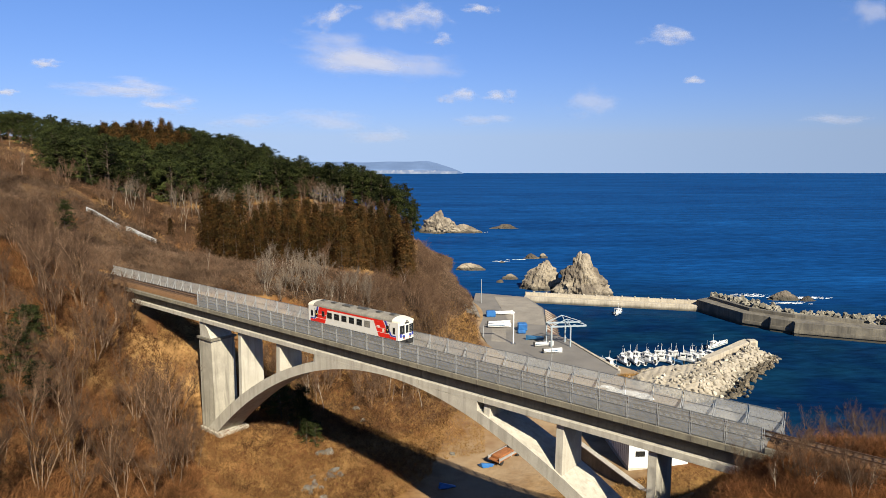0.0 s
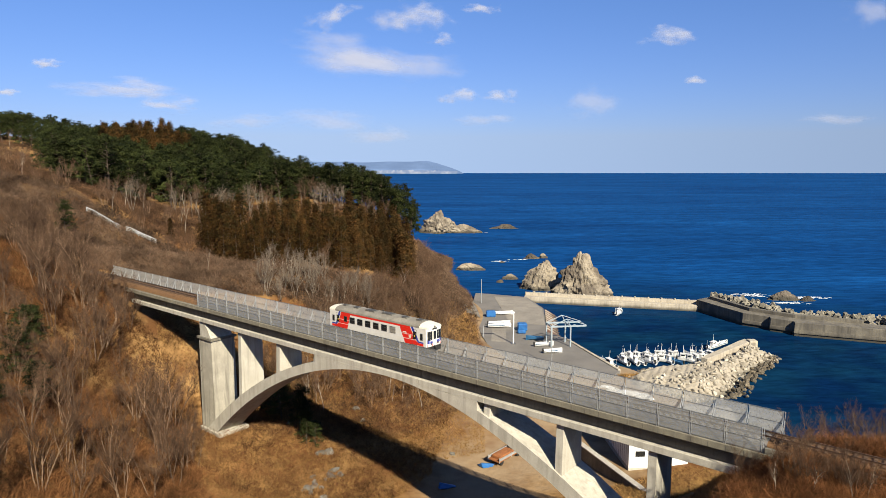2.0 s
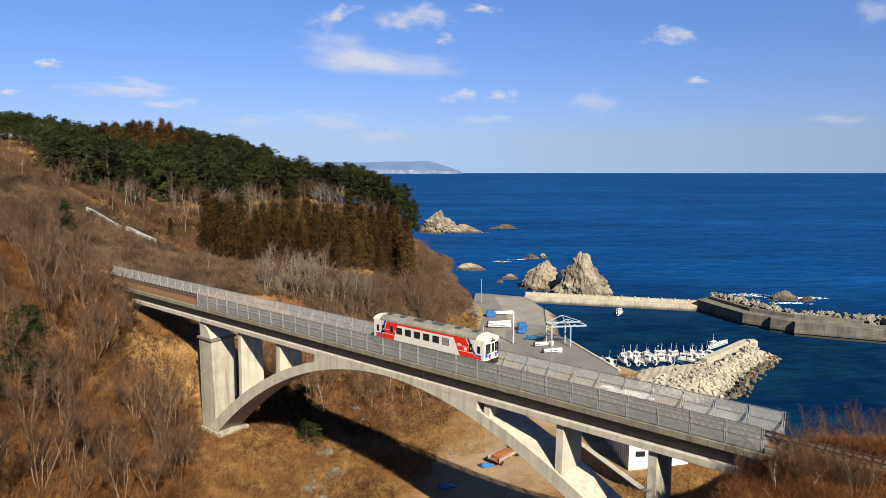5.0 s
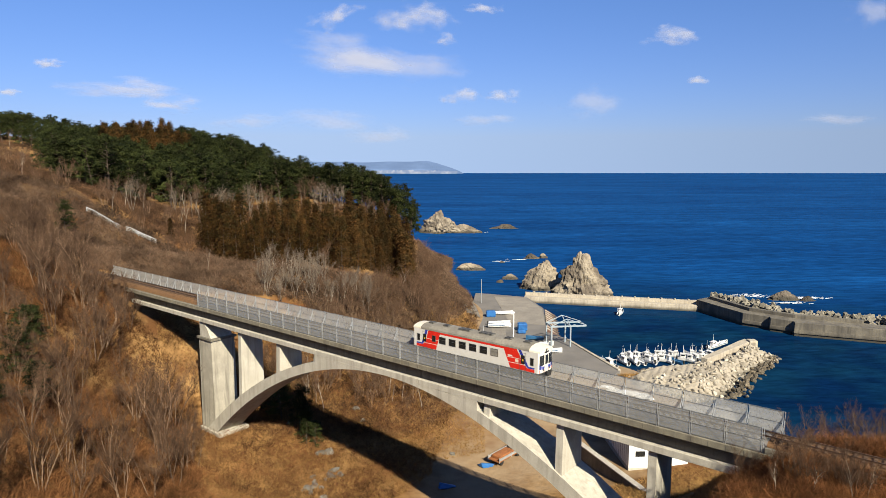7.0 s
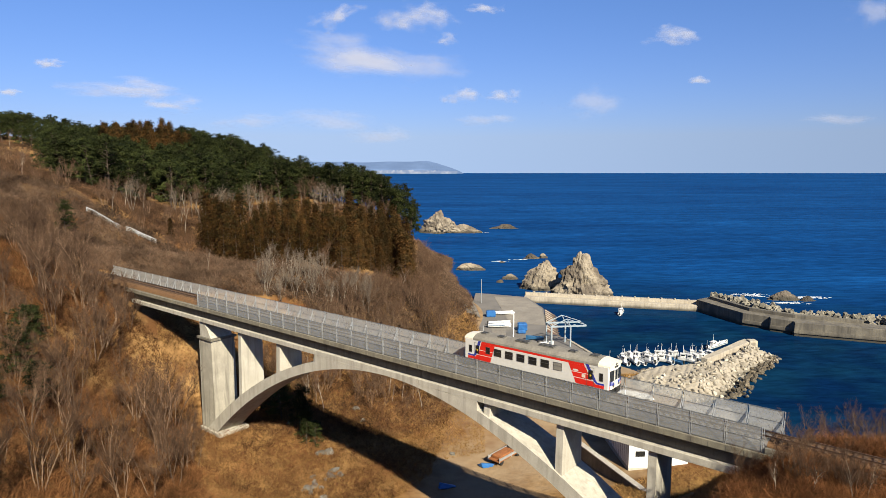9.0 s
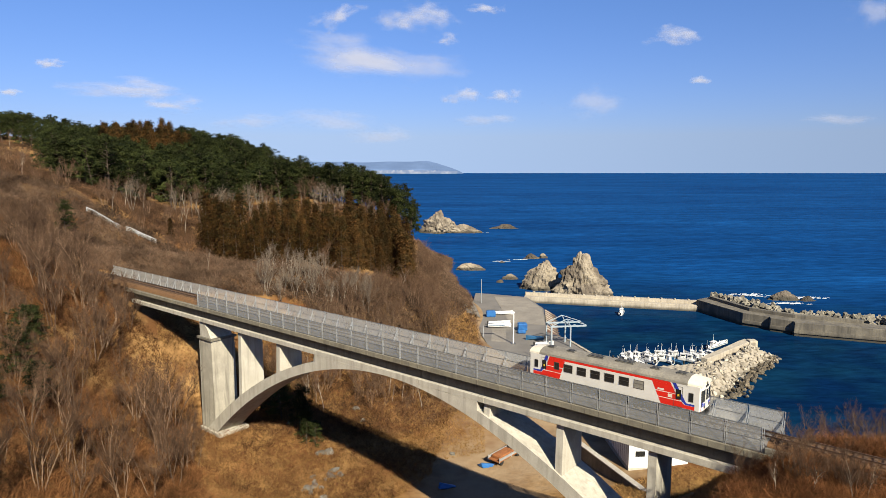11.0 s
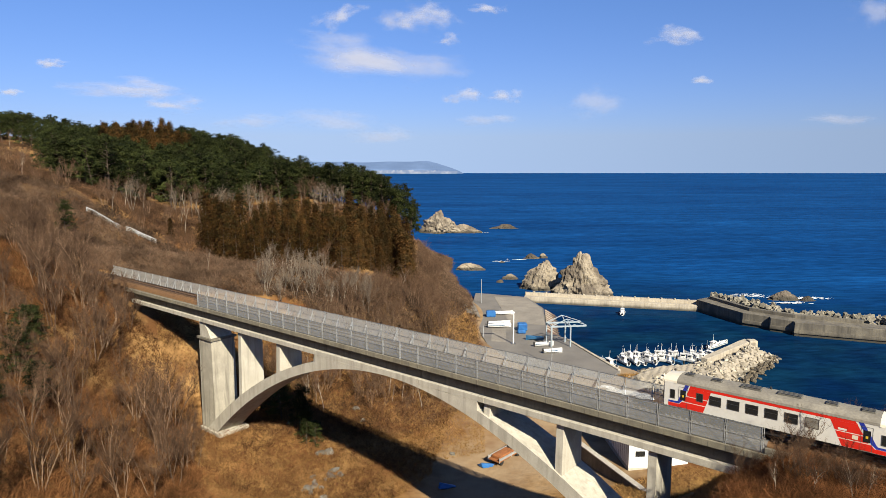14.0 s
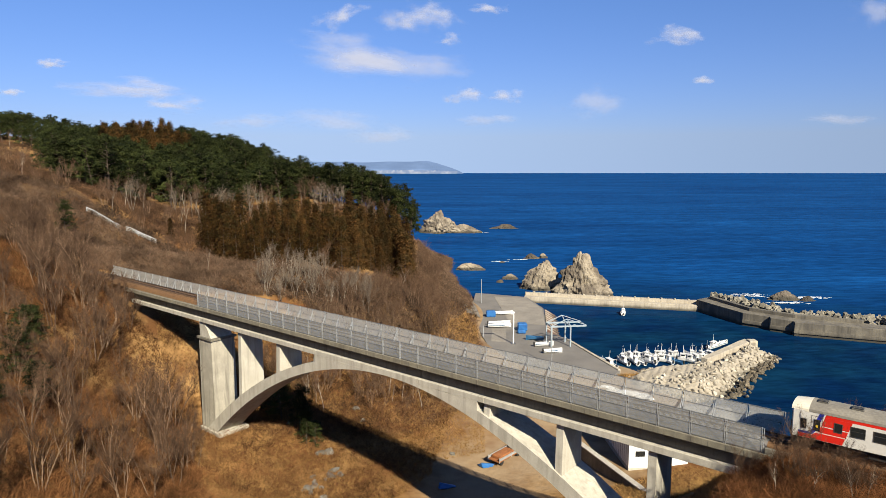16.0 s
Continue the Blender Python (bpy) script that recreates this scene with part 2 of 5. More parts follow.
FOOT = [(-39, 106, 4), (-31, 110, 3.6), (-21, 125, 5), (-10, 130, 4), (2, 125, 3), (8, 112, 2.6), (-9, 112, 3), (-18, 105, 3), (-25, 96, 2.4), (-7, 92, 2), (11, 101, 2.2), (15, 95, 2.4), (30, 95, 2.6), (0, 70, 3), (20, 120, 2.4), (30, 110, 2.4)]
RIGHT = [(27, 52, 24.5), (30, 46, 26), (34, 41, 27), (42, 60, 21), (20, 40, 26), (36, 75, 10), (50, 60, 15), (60, 35, 24), (0, 30, 24), (0, 0, 47), (-30, 0, 47), (30, 0, 42), (0, -40, 58), (-50, 30, 34), (46, 85, 6)]
SHORE = [(45, 130, 2.2), (52, 112, 3), (75, 135, -4), (85, 105, -4), (62, 122, -2), (70, 80, 4), (110, 60, -4), (90, 20, 10), (140, 0, -5), (60, -40, 40), (35, 160, 0.8), (16, 200, 0.8), (40, 260, -5), (12, 250, -1), (30, 350, -6)]
EDGE = [(-20, 460, -2), (-80, 440, -2), (10, 500, -8), (-150, 500, 2), (-330, 480, 30), (-330, 100, 90), (-330, -60, 90), (-120, -60, 70), (130, 250, -9), (130, 480, -9)]
CTRL = np.array([(float(x), float(y), float(z)) for line in (SLOPE_NEAR, SLOPE_MID, SLOPE_FAR, CREST, BEHIND, POINT, FOOT, RIGHT, SHORE, EDGE) for x, y, z in line])


def tps(r2):
    return 0.5 * r2 * np.log(r2 + 1e-9)


_n = len(CTRL)
_A = np.zeros((_n + 3, _n + 3))
_A[:_n, :_n] = tps(((CTRL[:, None, :2] - CTRL[None, :, :2]) ** 2).sum(-1)) + 25.0 * np.eye(_n)
_A[:_n, _n], _A[:_n, _n + 1:] = 1, CTRL[:, :2]
_A[_n:, :_n] = _A[:_n, _n:].T
_W = np.linalg.solve(_A, np.concatenate([CTRL[:, 2], np.zeros(3)]))


def smooth(a, b, v):
    t = np.clip((v - a) / (b - a), 0, 1)
    return t * t * (3 - 2 * t)


def wobble(x, y):
    return (np.sin(x * 0.21 + 1.3 * np.sin(y * 0.13)) * np.cos(y * 0.17 + np.sin(x * 0.11)) + 0.6 * np.sin(x * 0.47 + y * 0.39) * np.sin(y * 0.53 - x * 0.2)
            + 0.3 * np.sin(x * 1.1 + 2 * np.sin(y * 0.4)) * np.sin(y * 0.9))


def land(x, y):
    """Height of the ground at x, y (arrays)."""
    x, y = np.asarray(x, float), np.asarray(y, float)
    p = np.stack([x.ravel(), y.ravel()], 1)
    z = np.concatenate([tps(((q[:, None] - CTRL[None, :, :2]) ** 2).sum(-1)) @ _W[:_n] + _W[_n] + q @ _W[_n + 1:] for q in np.array_split(p, max(1, len(p) // 20000))])
    x, y = p[:, 0], p[:, 1]
    z = z + wobble(x, y) * 0.55 * smooth(3, 12, z)
    # the hillside drops away in front of the camera
    d = np.hypot(x, y)
    z = np.where((y > -2) & (d < 75), np.minimum(z, np.maximum(48.2 - 0.68 * np.maximum(d - 1.0, 0), 2.0) + 60 * smooth(40, 75, d)), z)
    # level shelf for the track at both ends of the bridge, kept under the girders between
    s, n = x * DR[0] + y * DR[1], x * NH[0] + y * NH[1]
    near = 1 - smooth(2.6, 6.5, np.abs(n - RAIL_N))
    shelf = np.maximum(smooth(-128, -140, s) * smooth(-158, -151, s), smooth(-13, -8, s)) * near
    z = z * (1 - shelf) + 26.25 * shelf
    z = np.where((s > -128) & (s < -103) & (near > 0), np.minimum(z, 22.0 + 4 * (1 - near)), z)
    # the valley side drops steeply in front of the near abutment
    spur = 25.2 - 1.25 * (-12.6 - s) + 14 * (1 - smooth(43, 48, n)) + 30 * smooth(70, 84, n)
    z = np.where((s < -12.6) & (s > -34), np.minimum(z, np.maximum(spur, 3.0)), z)
    # ground cut down round the foot of the far end pier
    cut = 3.6 + 1.2 * np.maximum(0, -104.2 - s) + 0.8 * np.maximum(0, 54 - n)
    z = np.where((s > -118) & (s < -90) & (n > 44) & (n < 66), np.minimum(z, cut), z)
    return np.maximum(z, -6)


xs = np.concatenate([np.arange(-330, -100, 5.0), np.arange(-100, 70, 1.7), np.arange(70, 160, 4.0)])
ys = np.concatenate([np.arange(-60, 30, 4.0), np.arange(30, 200, 1.7), np.arange(200, 340, 3.0), np.arange(340, 520, 7.0)])
GX, GY = np.meshgrid(xs, ys)
GZ = land(GX, GY).reshape(GX.shape)
_i = np.arange(GX.size).reshape(GX.shape)
quads = np.stack([_i[:-1, :-1], _i[:-1, 1:], _i[1:, 1:], _i[1:, :-1]], -1).reshape(-1, 4)


def ground_material():
    """Dry grass, red-brown litter and bare earth in drifts; grey dirt on the flat valley floor."""
    m = surf("dry winter hillside", (0.32, 0.190, 0.075), (0.115, 0.058, 0.024), 0.95, 0.11, 12, 0.8, ramp=(0.40, 0.60), spec=0.05, depth=0.15)
    nt = m.node_tree
    b = nt.nodes["Principled BSDF"]
    old = b.inputs["Base Color"].links[0].from_socket
    # drifts of red leaf litter
    geo0, rn, rr, rm = (nt.nodes.new("ShaderNode" + k) for k in ("NewGeometry", "TexNoise", "MapRange", "Mix"))
    rn.inputs["Scale"].default_value, rn.inputs["Detail"].default_value = 0.055, 6
    nt.links.new(geo0.outputs["Position"], rn.inputs["Vector"])
    for i, v in enumerate((0.48, 0.62, 0.0, 0.8)):
        rr.inputs[i + 1].default_value = v
    nt.links.new(rn.outputs[0], rr.inputs[0])
    rm.data_type = "RGBA"
    nt.links.new(rr.outputs[0], rm.inputs[0])
    nt.links.new(old, rm.inputs[6])
    rm.inputs[7].default_value = (0.140, 0.062, 0.023, 1)
    old = rm.outputs[2]
    geo = nt.nodes.new("ShaderNodeNewGeometry")
    sep = nt.nodes.new("ShaderNodeSeparateXYZ")
    nt.links.new(geo.outputs["Position"], sep.inputs[0])
    nz = nt.nodes.new("ShaderNodeTexNoise")
    nz.inputs["Scale"].default_value = 0.22
    nt.links.new(geo.outputs["Position"], nz.inputs["Vector"])
    add = nt.nodes.new("ShaderNodeMath")
    add.operation = "MULTIPLY_ADD"
    add.inputs[1].default_value = 3.0
    nt.links.new(nz.outputs[0], add.inputs[0])
    nt.links.new(sep.outputs[2], add.inputs[2])
    rng = nt.nodes.new("ShaderNodeMapRange")
    for i, v in enumerate((3.4, 4.8, 0.8, 0.0)):
        rng.inputs[i + 1].default_value = v
    nt.links.new(add.outputs[0], rng.inputs[0])
    mx = nt.nodes.new("ShaderNodeMix")
    mx.data_type = "RGBA"
    east = nt.nodes.new("ShaderNodeMapRange")
    for i, v in enumerate((-6, 3, 0.0, 1.0)):
        east.inputs[i + 1].default_value = v
    nt.links.new(sep.outputs[0], east.inputs[0])
    both = nt.nodes.new("ShaderNodeMath")
    both.operation = "MULTIPLY"
    nt.links.new(rng.outputs[0], both.inputs[0])
    nt.links.new(east.outputs[0], both.inputs[1])
    nt.links.new(both.outputs[0], mx.inputs[0])
    nt.links.new(old, mx.inputs[6])
    mx.inputs[7].default_value = (0.26, 0.195, 0.125, 1)
    nt.links.new(mx.outputs[2], b.inputs["Base Color"])
    return m


M["ground"] = ground_material()
me = mesh_np("ground", np.stack([GX.ravel(), GY.ravel(), GZ.ravel()], 1), quads)
me.polygons.foreach_set("use_smooth", [True] * len(me.polygons))
tagged(mesh_part("ground", me, "ground"), "steep hillside of dry brown grass and leaf litter", "ground", kind="structure")


def sea_material():
    m = bpy.data.materials.new("deep blue sea")
    m.use_nodes = True
    nt = m.node_tree
    b = nt.nodes["Principled BSDF"]
    geo = nt.nodes.new("ShaderNodeNewGeometry")
    def noise_at(scale, stretch, detail=4):
        mp = nt.nodes.new("ShaderNodeMapping")
        mp.inputs["Scale"].default_value = stretch
        nt.links.new(geo.outputs["Position"], mp.inputs[0])
        n = nt.nodes.new("ShaderNodeTexNoise")
        n.inputs["Scale"].default_value, n.inputs["Detail"].default_value = scale, detail
        nt.links.new(mp.outputs[0], n.inputs["Vector"])
        return n.outputs[0]
    def ramp(v, stops):
        r = nt.nodes.new("ShaderNodeValToRGB")
        while len(r.color_ramp.elements) < len(stops):
            r.color_ramp.elements.new(0.5)
        for e, (p, c) in zip(r.color_ramp.elements, stops):
            e.position, e.color = p, (*c, 1)
        nt.links.new(v, r.inputs[0])
        return r.outputs[0]
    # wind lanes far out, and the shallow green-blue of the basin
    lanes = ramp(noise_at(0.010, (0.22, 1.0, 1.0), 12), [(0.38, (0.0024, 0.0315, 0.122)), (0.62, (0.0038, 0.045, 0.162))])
    # light and shade of short crests and troughs, multiplied into the colour
    def chop_shade(base, scale, stretch, lo):
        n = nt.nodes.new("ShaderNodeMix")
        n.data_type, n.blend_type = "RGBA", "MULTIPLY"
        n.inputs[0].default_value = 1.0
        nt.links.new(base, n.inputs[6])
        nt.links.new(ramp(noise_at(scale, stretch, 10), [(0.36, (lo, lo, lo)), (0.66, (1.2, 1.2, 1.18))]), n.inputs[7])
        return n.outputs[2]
    lanes = chop_shade(chop_shade(lanes, 0.06, (0.30, 1.0, 1.0), 0.84), 0.30, (0.35, 1.0, 1.0), 0.76)
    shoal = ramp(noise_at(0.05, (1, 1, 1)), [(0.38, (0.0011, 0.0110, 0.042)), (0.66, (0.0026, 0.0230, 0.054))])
    shoal = chop_shade(shoal, 0.35, (0.5, 1.0, 1.0), 0.8)
    dist = nt.nodes.new("ShaderNodeVectorMath")
    dist.operation = "DISTANCE"
    dist.inputs[1].default_value = (70, 150, 0)
    nt.links.new(geo.outputs["Position"], dist.inputs[0])
    rng = nt.nodes.new("ShaderNodeMapRange")
    for i, v in enumerate((45, 160, 1.0, 0.0)):
        rng.inputs[i + 1].default_value = v
    nt.links.new(dist.outputs["Value"], rng.inputs[0])
    mx = nt.nodes.new("ShaderNodeMix")
    mx.data_type = "RGBA"
    nt.links.new(rng.outputs[0], mx.inputs[0])
    nt.links.new(lanes, mx.inputs[6])
    nt.links.new(shoal, mx.inputs[7])
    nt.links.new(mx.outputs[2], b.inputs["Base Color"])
    b.inputs["Roughness"].default_value = 0.22
    b.inputs["Specular IOR Level"].default_value = 0.0
    b.inputs["Coat Weight"].default_value, b.inputs["Coat Roughness"].default_value, b.inputs["Coat IOR"].default_value = 0.035, 0.12, 1.33
    # short wind chop over a longer swell
    bp = nt.nodes.new("ShaderNodeBump")
    bp.inputs["Strength"].default_value, bp.inputs["Distance"].default_value = 1.0, 1.1
    swell = nt.nodes.new("ShaderNodeMath")
    swell.operation = "MULTIPLY_ADD"
    swell.inputs[1].default_value = 1.6
    nt.links.new(noise_at(0.035, (0.35, 1.0, 1.0), 3), swell.inputs[0])
    nt.links.new(noise_at(0.22, (0.45, 1.0, 1.0), 9), swell.inputs[2])
    nt.links.new(swell.outputs[0], bp.inputs["Height"])
    nt.links.new(bp.outputs[0], b.inputs["Normal"])
    return m


M["sea"] = sea_material()
xs2 = np.array([-6000, -1500, -400, -100, 100, 400, 1500, 6000.0])
ys2 = np.array([-800, -100, 100, 300, 800, 2000, 4980.0])
SX, SY = np.meshgrid(xs2, ys2)
_i = np.arange(SX.size).reshape(SX.shape)
me = mesh_np("sea", np.stack([SX.ravel(), SY.ravel(), SX.ravel() * 0], 1), np.stack([_i[:-1, :-1], _i[:-1, 1:], _i[1:, 1:], _i[1:, :-1]], -1).reshape(-1, 4))
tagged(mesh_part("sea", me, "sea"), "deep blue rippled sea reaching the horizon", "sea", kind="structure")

# ---- the arch bridge, in its own frame: x along the track, y away from the camera ----
S0, S1, CROWN = -130.0, -7.0, -57.0
N0, N1 = 57.0, 62.2


def fence(name, n, s_from, s_to, base, top, lean, panel_mat, owner, label):
    """Posts three metres apart, two rails and a mesh panel in each bay."""
    bm = bmesh.new()
    for z in (base + 0.12, (base + top) / 2, top - 0.03):
        box(s_from, s_to, n - 0.025, n + 0.025, z - 0.028, z + 0.028, bm)
    rails = part(name, bm, "fence_rail", owner, label)
    post_bm = box(-0.095, -0.055, -0.04, 0.04, base - 0.05, top)
    box(0.055, 0.095, -0.04, 0.04, base - 0.05, top, post_bm)
    if lean:
        tube((-0.08, 0.0, top - 0.6), (-0.08, lean, base), 0.035, sides=4, bm=post_bm)
        tube((0.08, 0.0, top - 0.6), (0.08, lean, base), 0.035, sides=4, bm=post_bm)
    post_me = bpy.data.meshes.new("fence_post")
    post_bm.to_mesh(post_me), post_bm.free()
    pan_bm = box(0.12, 2.88, -0.012, 0.012, base + 0.15, top - 0.06)
    pan_me = bpy.data.meshes.new("mesh_panel")
    pan_bm.to_mesh(pan_me), pan_bm.free()
    s = s_to
    while s > s_from - 0.1:
        mesh_part("post", post_me, "post", rails).location = (s, n, 0)
        if s - 3 > s_from - 0.1:
            mesh_part("mesh_panel", pan_me, panel_mat, rails).location = (s - 3, n, 0)
        s -= 3.0
    return rails


def arch_bridge():
    b = empty("railway_bridge", BRIDGE, "pale concrete open-spandrel arch bridge carrying a railway track", "bridge")
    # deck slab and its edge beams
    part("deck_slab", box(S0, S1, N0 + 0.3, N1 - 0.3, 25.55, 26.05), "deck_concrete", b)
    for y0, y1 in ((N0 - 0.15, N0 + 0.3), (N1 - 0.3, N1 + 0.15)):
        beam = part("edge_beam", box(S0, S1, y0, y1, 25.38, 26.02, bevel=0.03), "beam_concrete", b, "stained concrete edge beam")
        rib_me = bpy.data.meshes.new("rib")
        rb = box(-0.05, 0.05, -0.015, 0.015, 25.42, 25.98)
        rb.to_mesh(rib_me), rb.free()
        y = y0 - 0.016 if y0 < 60 else y1 + 0.016
        for k in range(int((S1 - S0) / 1.5)):
            mesh_part("rib", rib_me, "beam_concrete", beam).location = (S0 + 0.8 + k * 1.5, y, 0)
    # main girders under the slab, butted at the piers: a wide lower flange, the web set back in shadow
    for sgn, face in ((1, 57.22), (-1, 61.98)):
        for a, c in ((S0 + 2, -102.6), (-102.55, -71.6), (-71.55, -51.55), (-51.5, -41.55), (-41.5, -10)):
            g = part("girder", box(a, c, *sorted((face, face + sgn * 0.9)), 23.25, 23.95, bevel=0.04), "concrete", b)
            # the stained deck tone on the web also paints in the slab's shade
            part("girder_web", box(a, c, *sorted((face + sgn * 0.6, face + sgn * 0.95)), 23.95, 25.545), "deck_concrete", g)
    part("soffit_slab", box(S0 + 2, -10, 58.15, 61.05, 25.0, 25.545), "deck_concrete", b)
    # arch barrel: parabola, thicker towards the springings
    def ring(u):
        return 24.35 - 0.0102 * u * u, 23.2 - 0.0109 * u * u - 0.0055 * abs(u)
    us = np.linspace(-46, 46, 61)
    bm = bmesh.new()
    cols = []
    for u in us:
        top, low = ring(u)
        top = min(top, 23.25)
        cols.append([bm.verts.new((CROWN + u, y, z)) for y, z in ((57.2, low), (57.2, top), (62.0, top), (62.0, low))])
    for p, q in zip(cols, cols[1:]):
        for i in range(4):
            bm.faces.new((p[i], p[(i + 1) % 4], q[(i + 1) % 4], q[i]))
    bm.faces.new(cols[0]), bm.faces.new(cols[-1][::-1])
    bmesh.ops.recalc_face_normals(bm, faces=bm.faces[:])
    part("arch", bm, "concrete", b, "slender grey concrete arch rib")
    # solid haunches where the arch closes up with the girder
    for sgn in (-1, 1):
        us2 = np.linspace(10.3, 14.5, 6)
        bm = prism([(CROWN + sgn * u, ring(u)[0] - 0.1) for u in us2] + [(CROWN + sgn * 14.5, 23.252), (CROWN + sgn * 10.3, 23.252)], "y", 57.21, 61.99)
        part("haunch", bm, "concrete", b)
    # spandrel piers
    for s in (-91.0, -80.6, -71.7, -41.3, -31.9, -21.95):
        top = ring(s - CROWN)[0]
        bm = prism([(57.6, 23.26), (61.6, 23.26), (61.7, top - 0.4), (57.4, top - 0.4)], "x", s - 0.45, s + 0.45)
        bmesh.ops.bevel(bm, geom=bm.edges[:], offset=0.04, segments=1, affect="EDGES")
        part("spandrel_pier", bm, "concrete", b)
    # the tall end pier on the far bank, with its ledge and bearing block
    bm = prism([(-103.4, 0.5), (-98.8, 0.5), (-99.2, 20.3), (-103.2, 20.3)], "y", 57.3, 61.8)
    bmesh.ops.bevel(bm, geom=bm.edges[:], offset=0.08, segments=1, affect="EDGES")
    end = part("end_pier", bm, "pier_concrete", b, "tall streaked concrete end pier")
    part("ledge", box(-103.45, -98.9, 57.05, 62.0, 20.3, 20.65), "deck_concrete", end)
    part("bearing_block", prism([(-103.1, 20.65), (-99.6, 20.65), (-101.6, 23.25), (-103.1, 23.25)], "y", 57.5, 61.6), "concrete", end)
    part("footing", box(-103.5, -97.2, 56.9, 62.8, -1.0, 4.3, bevel=0.1), "concrete", b)
    for s in (-12.2,):
        part("end_pier", box(s - 1.6, s + 1.6, 57.2, 61.9, 1.0, 23.24, bevel=0.06), "concrete", b)
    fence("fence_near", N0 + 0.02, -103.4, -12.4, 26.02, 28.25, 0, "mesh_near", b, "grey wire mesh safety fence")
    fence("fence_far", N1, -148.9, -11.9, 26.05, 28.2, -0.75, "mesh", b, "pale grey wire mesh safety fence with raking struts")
    return b


arch_bridge()


def railway_track():
    t = empty("railway_track", BRIDGE, "single narrow-gauge railway track on grey and rusty ballast", "railway track", kind="structure")
    def bed(a, c, mat_name):
        bm = bmesh.new()
        n = int((c - a) / 0.5)
        rng = random.Random(int(a * 7) & 255)
        prof = [(57.32, 26.06), (57.6, 26.5), (58.0, 26.72), (59.2, 26.76), (60.4, 26.72), (60.9, 26.5), (61.85, 26.06)]
        rows = [[bm.verts.new((a + (c - a) * i / n, y + rng.uniform(-0.03, 0.03), z + rng.uniform(-0.03, 0.03))) for y, z in prof] for i in range(n + 1)]
        for p, q in zip(rows, rows[1:]):
            for i in range(len(prof) - 1):
                bm.faces.new((p[i], q[i], q[i + 1], p[i + 1]))
        part("ballast", bm, mat_name, t)
    bed(-155, -103.4, "rust_ballast")
    bed(-103.4, -12.2, "ballast")
    bed(-12.2, 24, "rust_ballast")
    part("cable_trough", box(-12.2, 20, 56.9, 57.25, 26.0, 26.55, bevel=0.03), "deck_concrete", t, "pale concrete cable trough")
    for y in (RAIL_N - 0.5335, RAIL_N + 0.5335):
        prof = [(y - 0.06, 26.88), (y + 0.06, 26.88), (y + 0.06, 26.9), (y + 0.012, 26.915), (y + 0.012, 26.99), (y + 0.032, 27.0), (y + 0.032, 27.03), (y - 0.032, 27.03), (y - 0.032, 27.0), (y - 0.012, 26.99), (y - 0.012, 26.915), (y - 0.06, 26.9)]
        part("rail", prism(prof, "x", -155, 24), "rail", t, "rusty steel rail")
    bm = box(-0.12, 0.12, RAIL_N - 1.0, RAIL_N + 1.0, 26.74, 26.885)
    me = bpy.data.meshes.new("sleeper")
    bm.to_mesh(me), bm.free()
    dark = me.copy()
    for k in range(270):
        s = -154.5 + k * 0.66
        on_deck = -103.4 < s < -12.2
        mesh_part("sleeper", me if on_deck else dark, "sleeper" if on_deck else "dark_sleeper", t).location = (s, 0, 0)


railway_track()

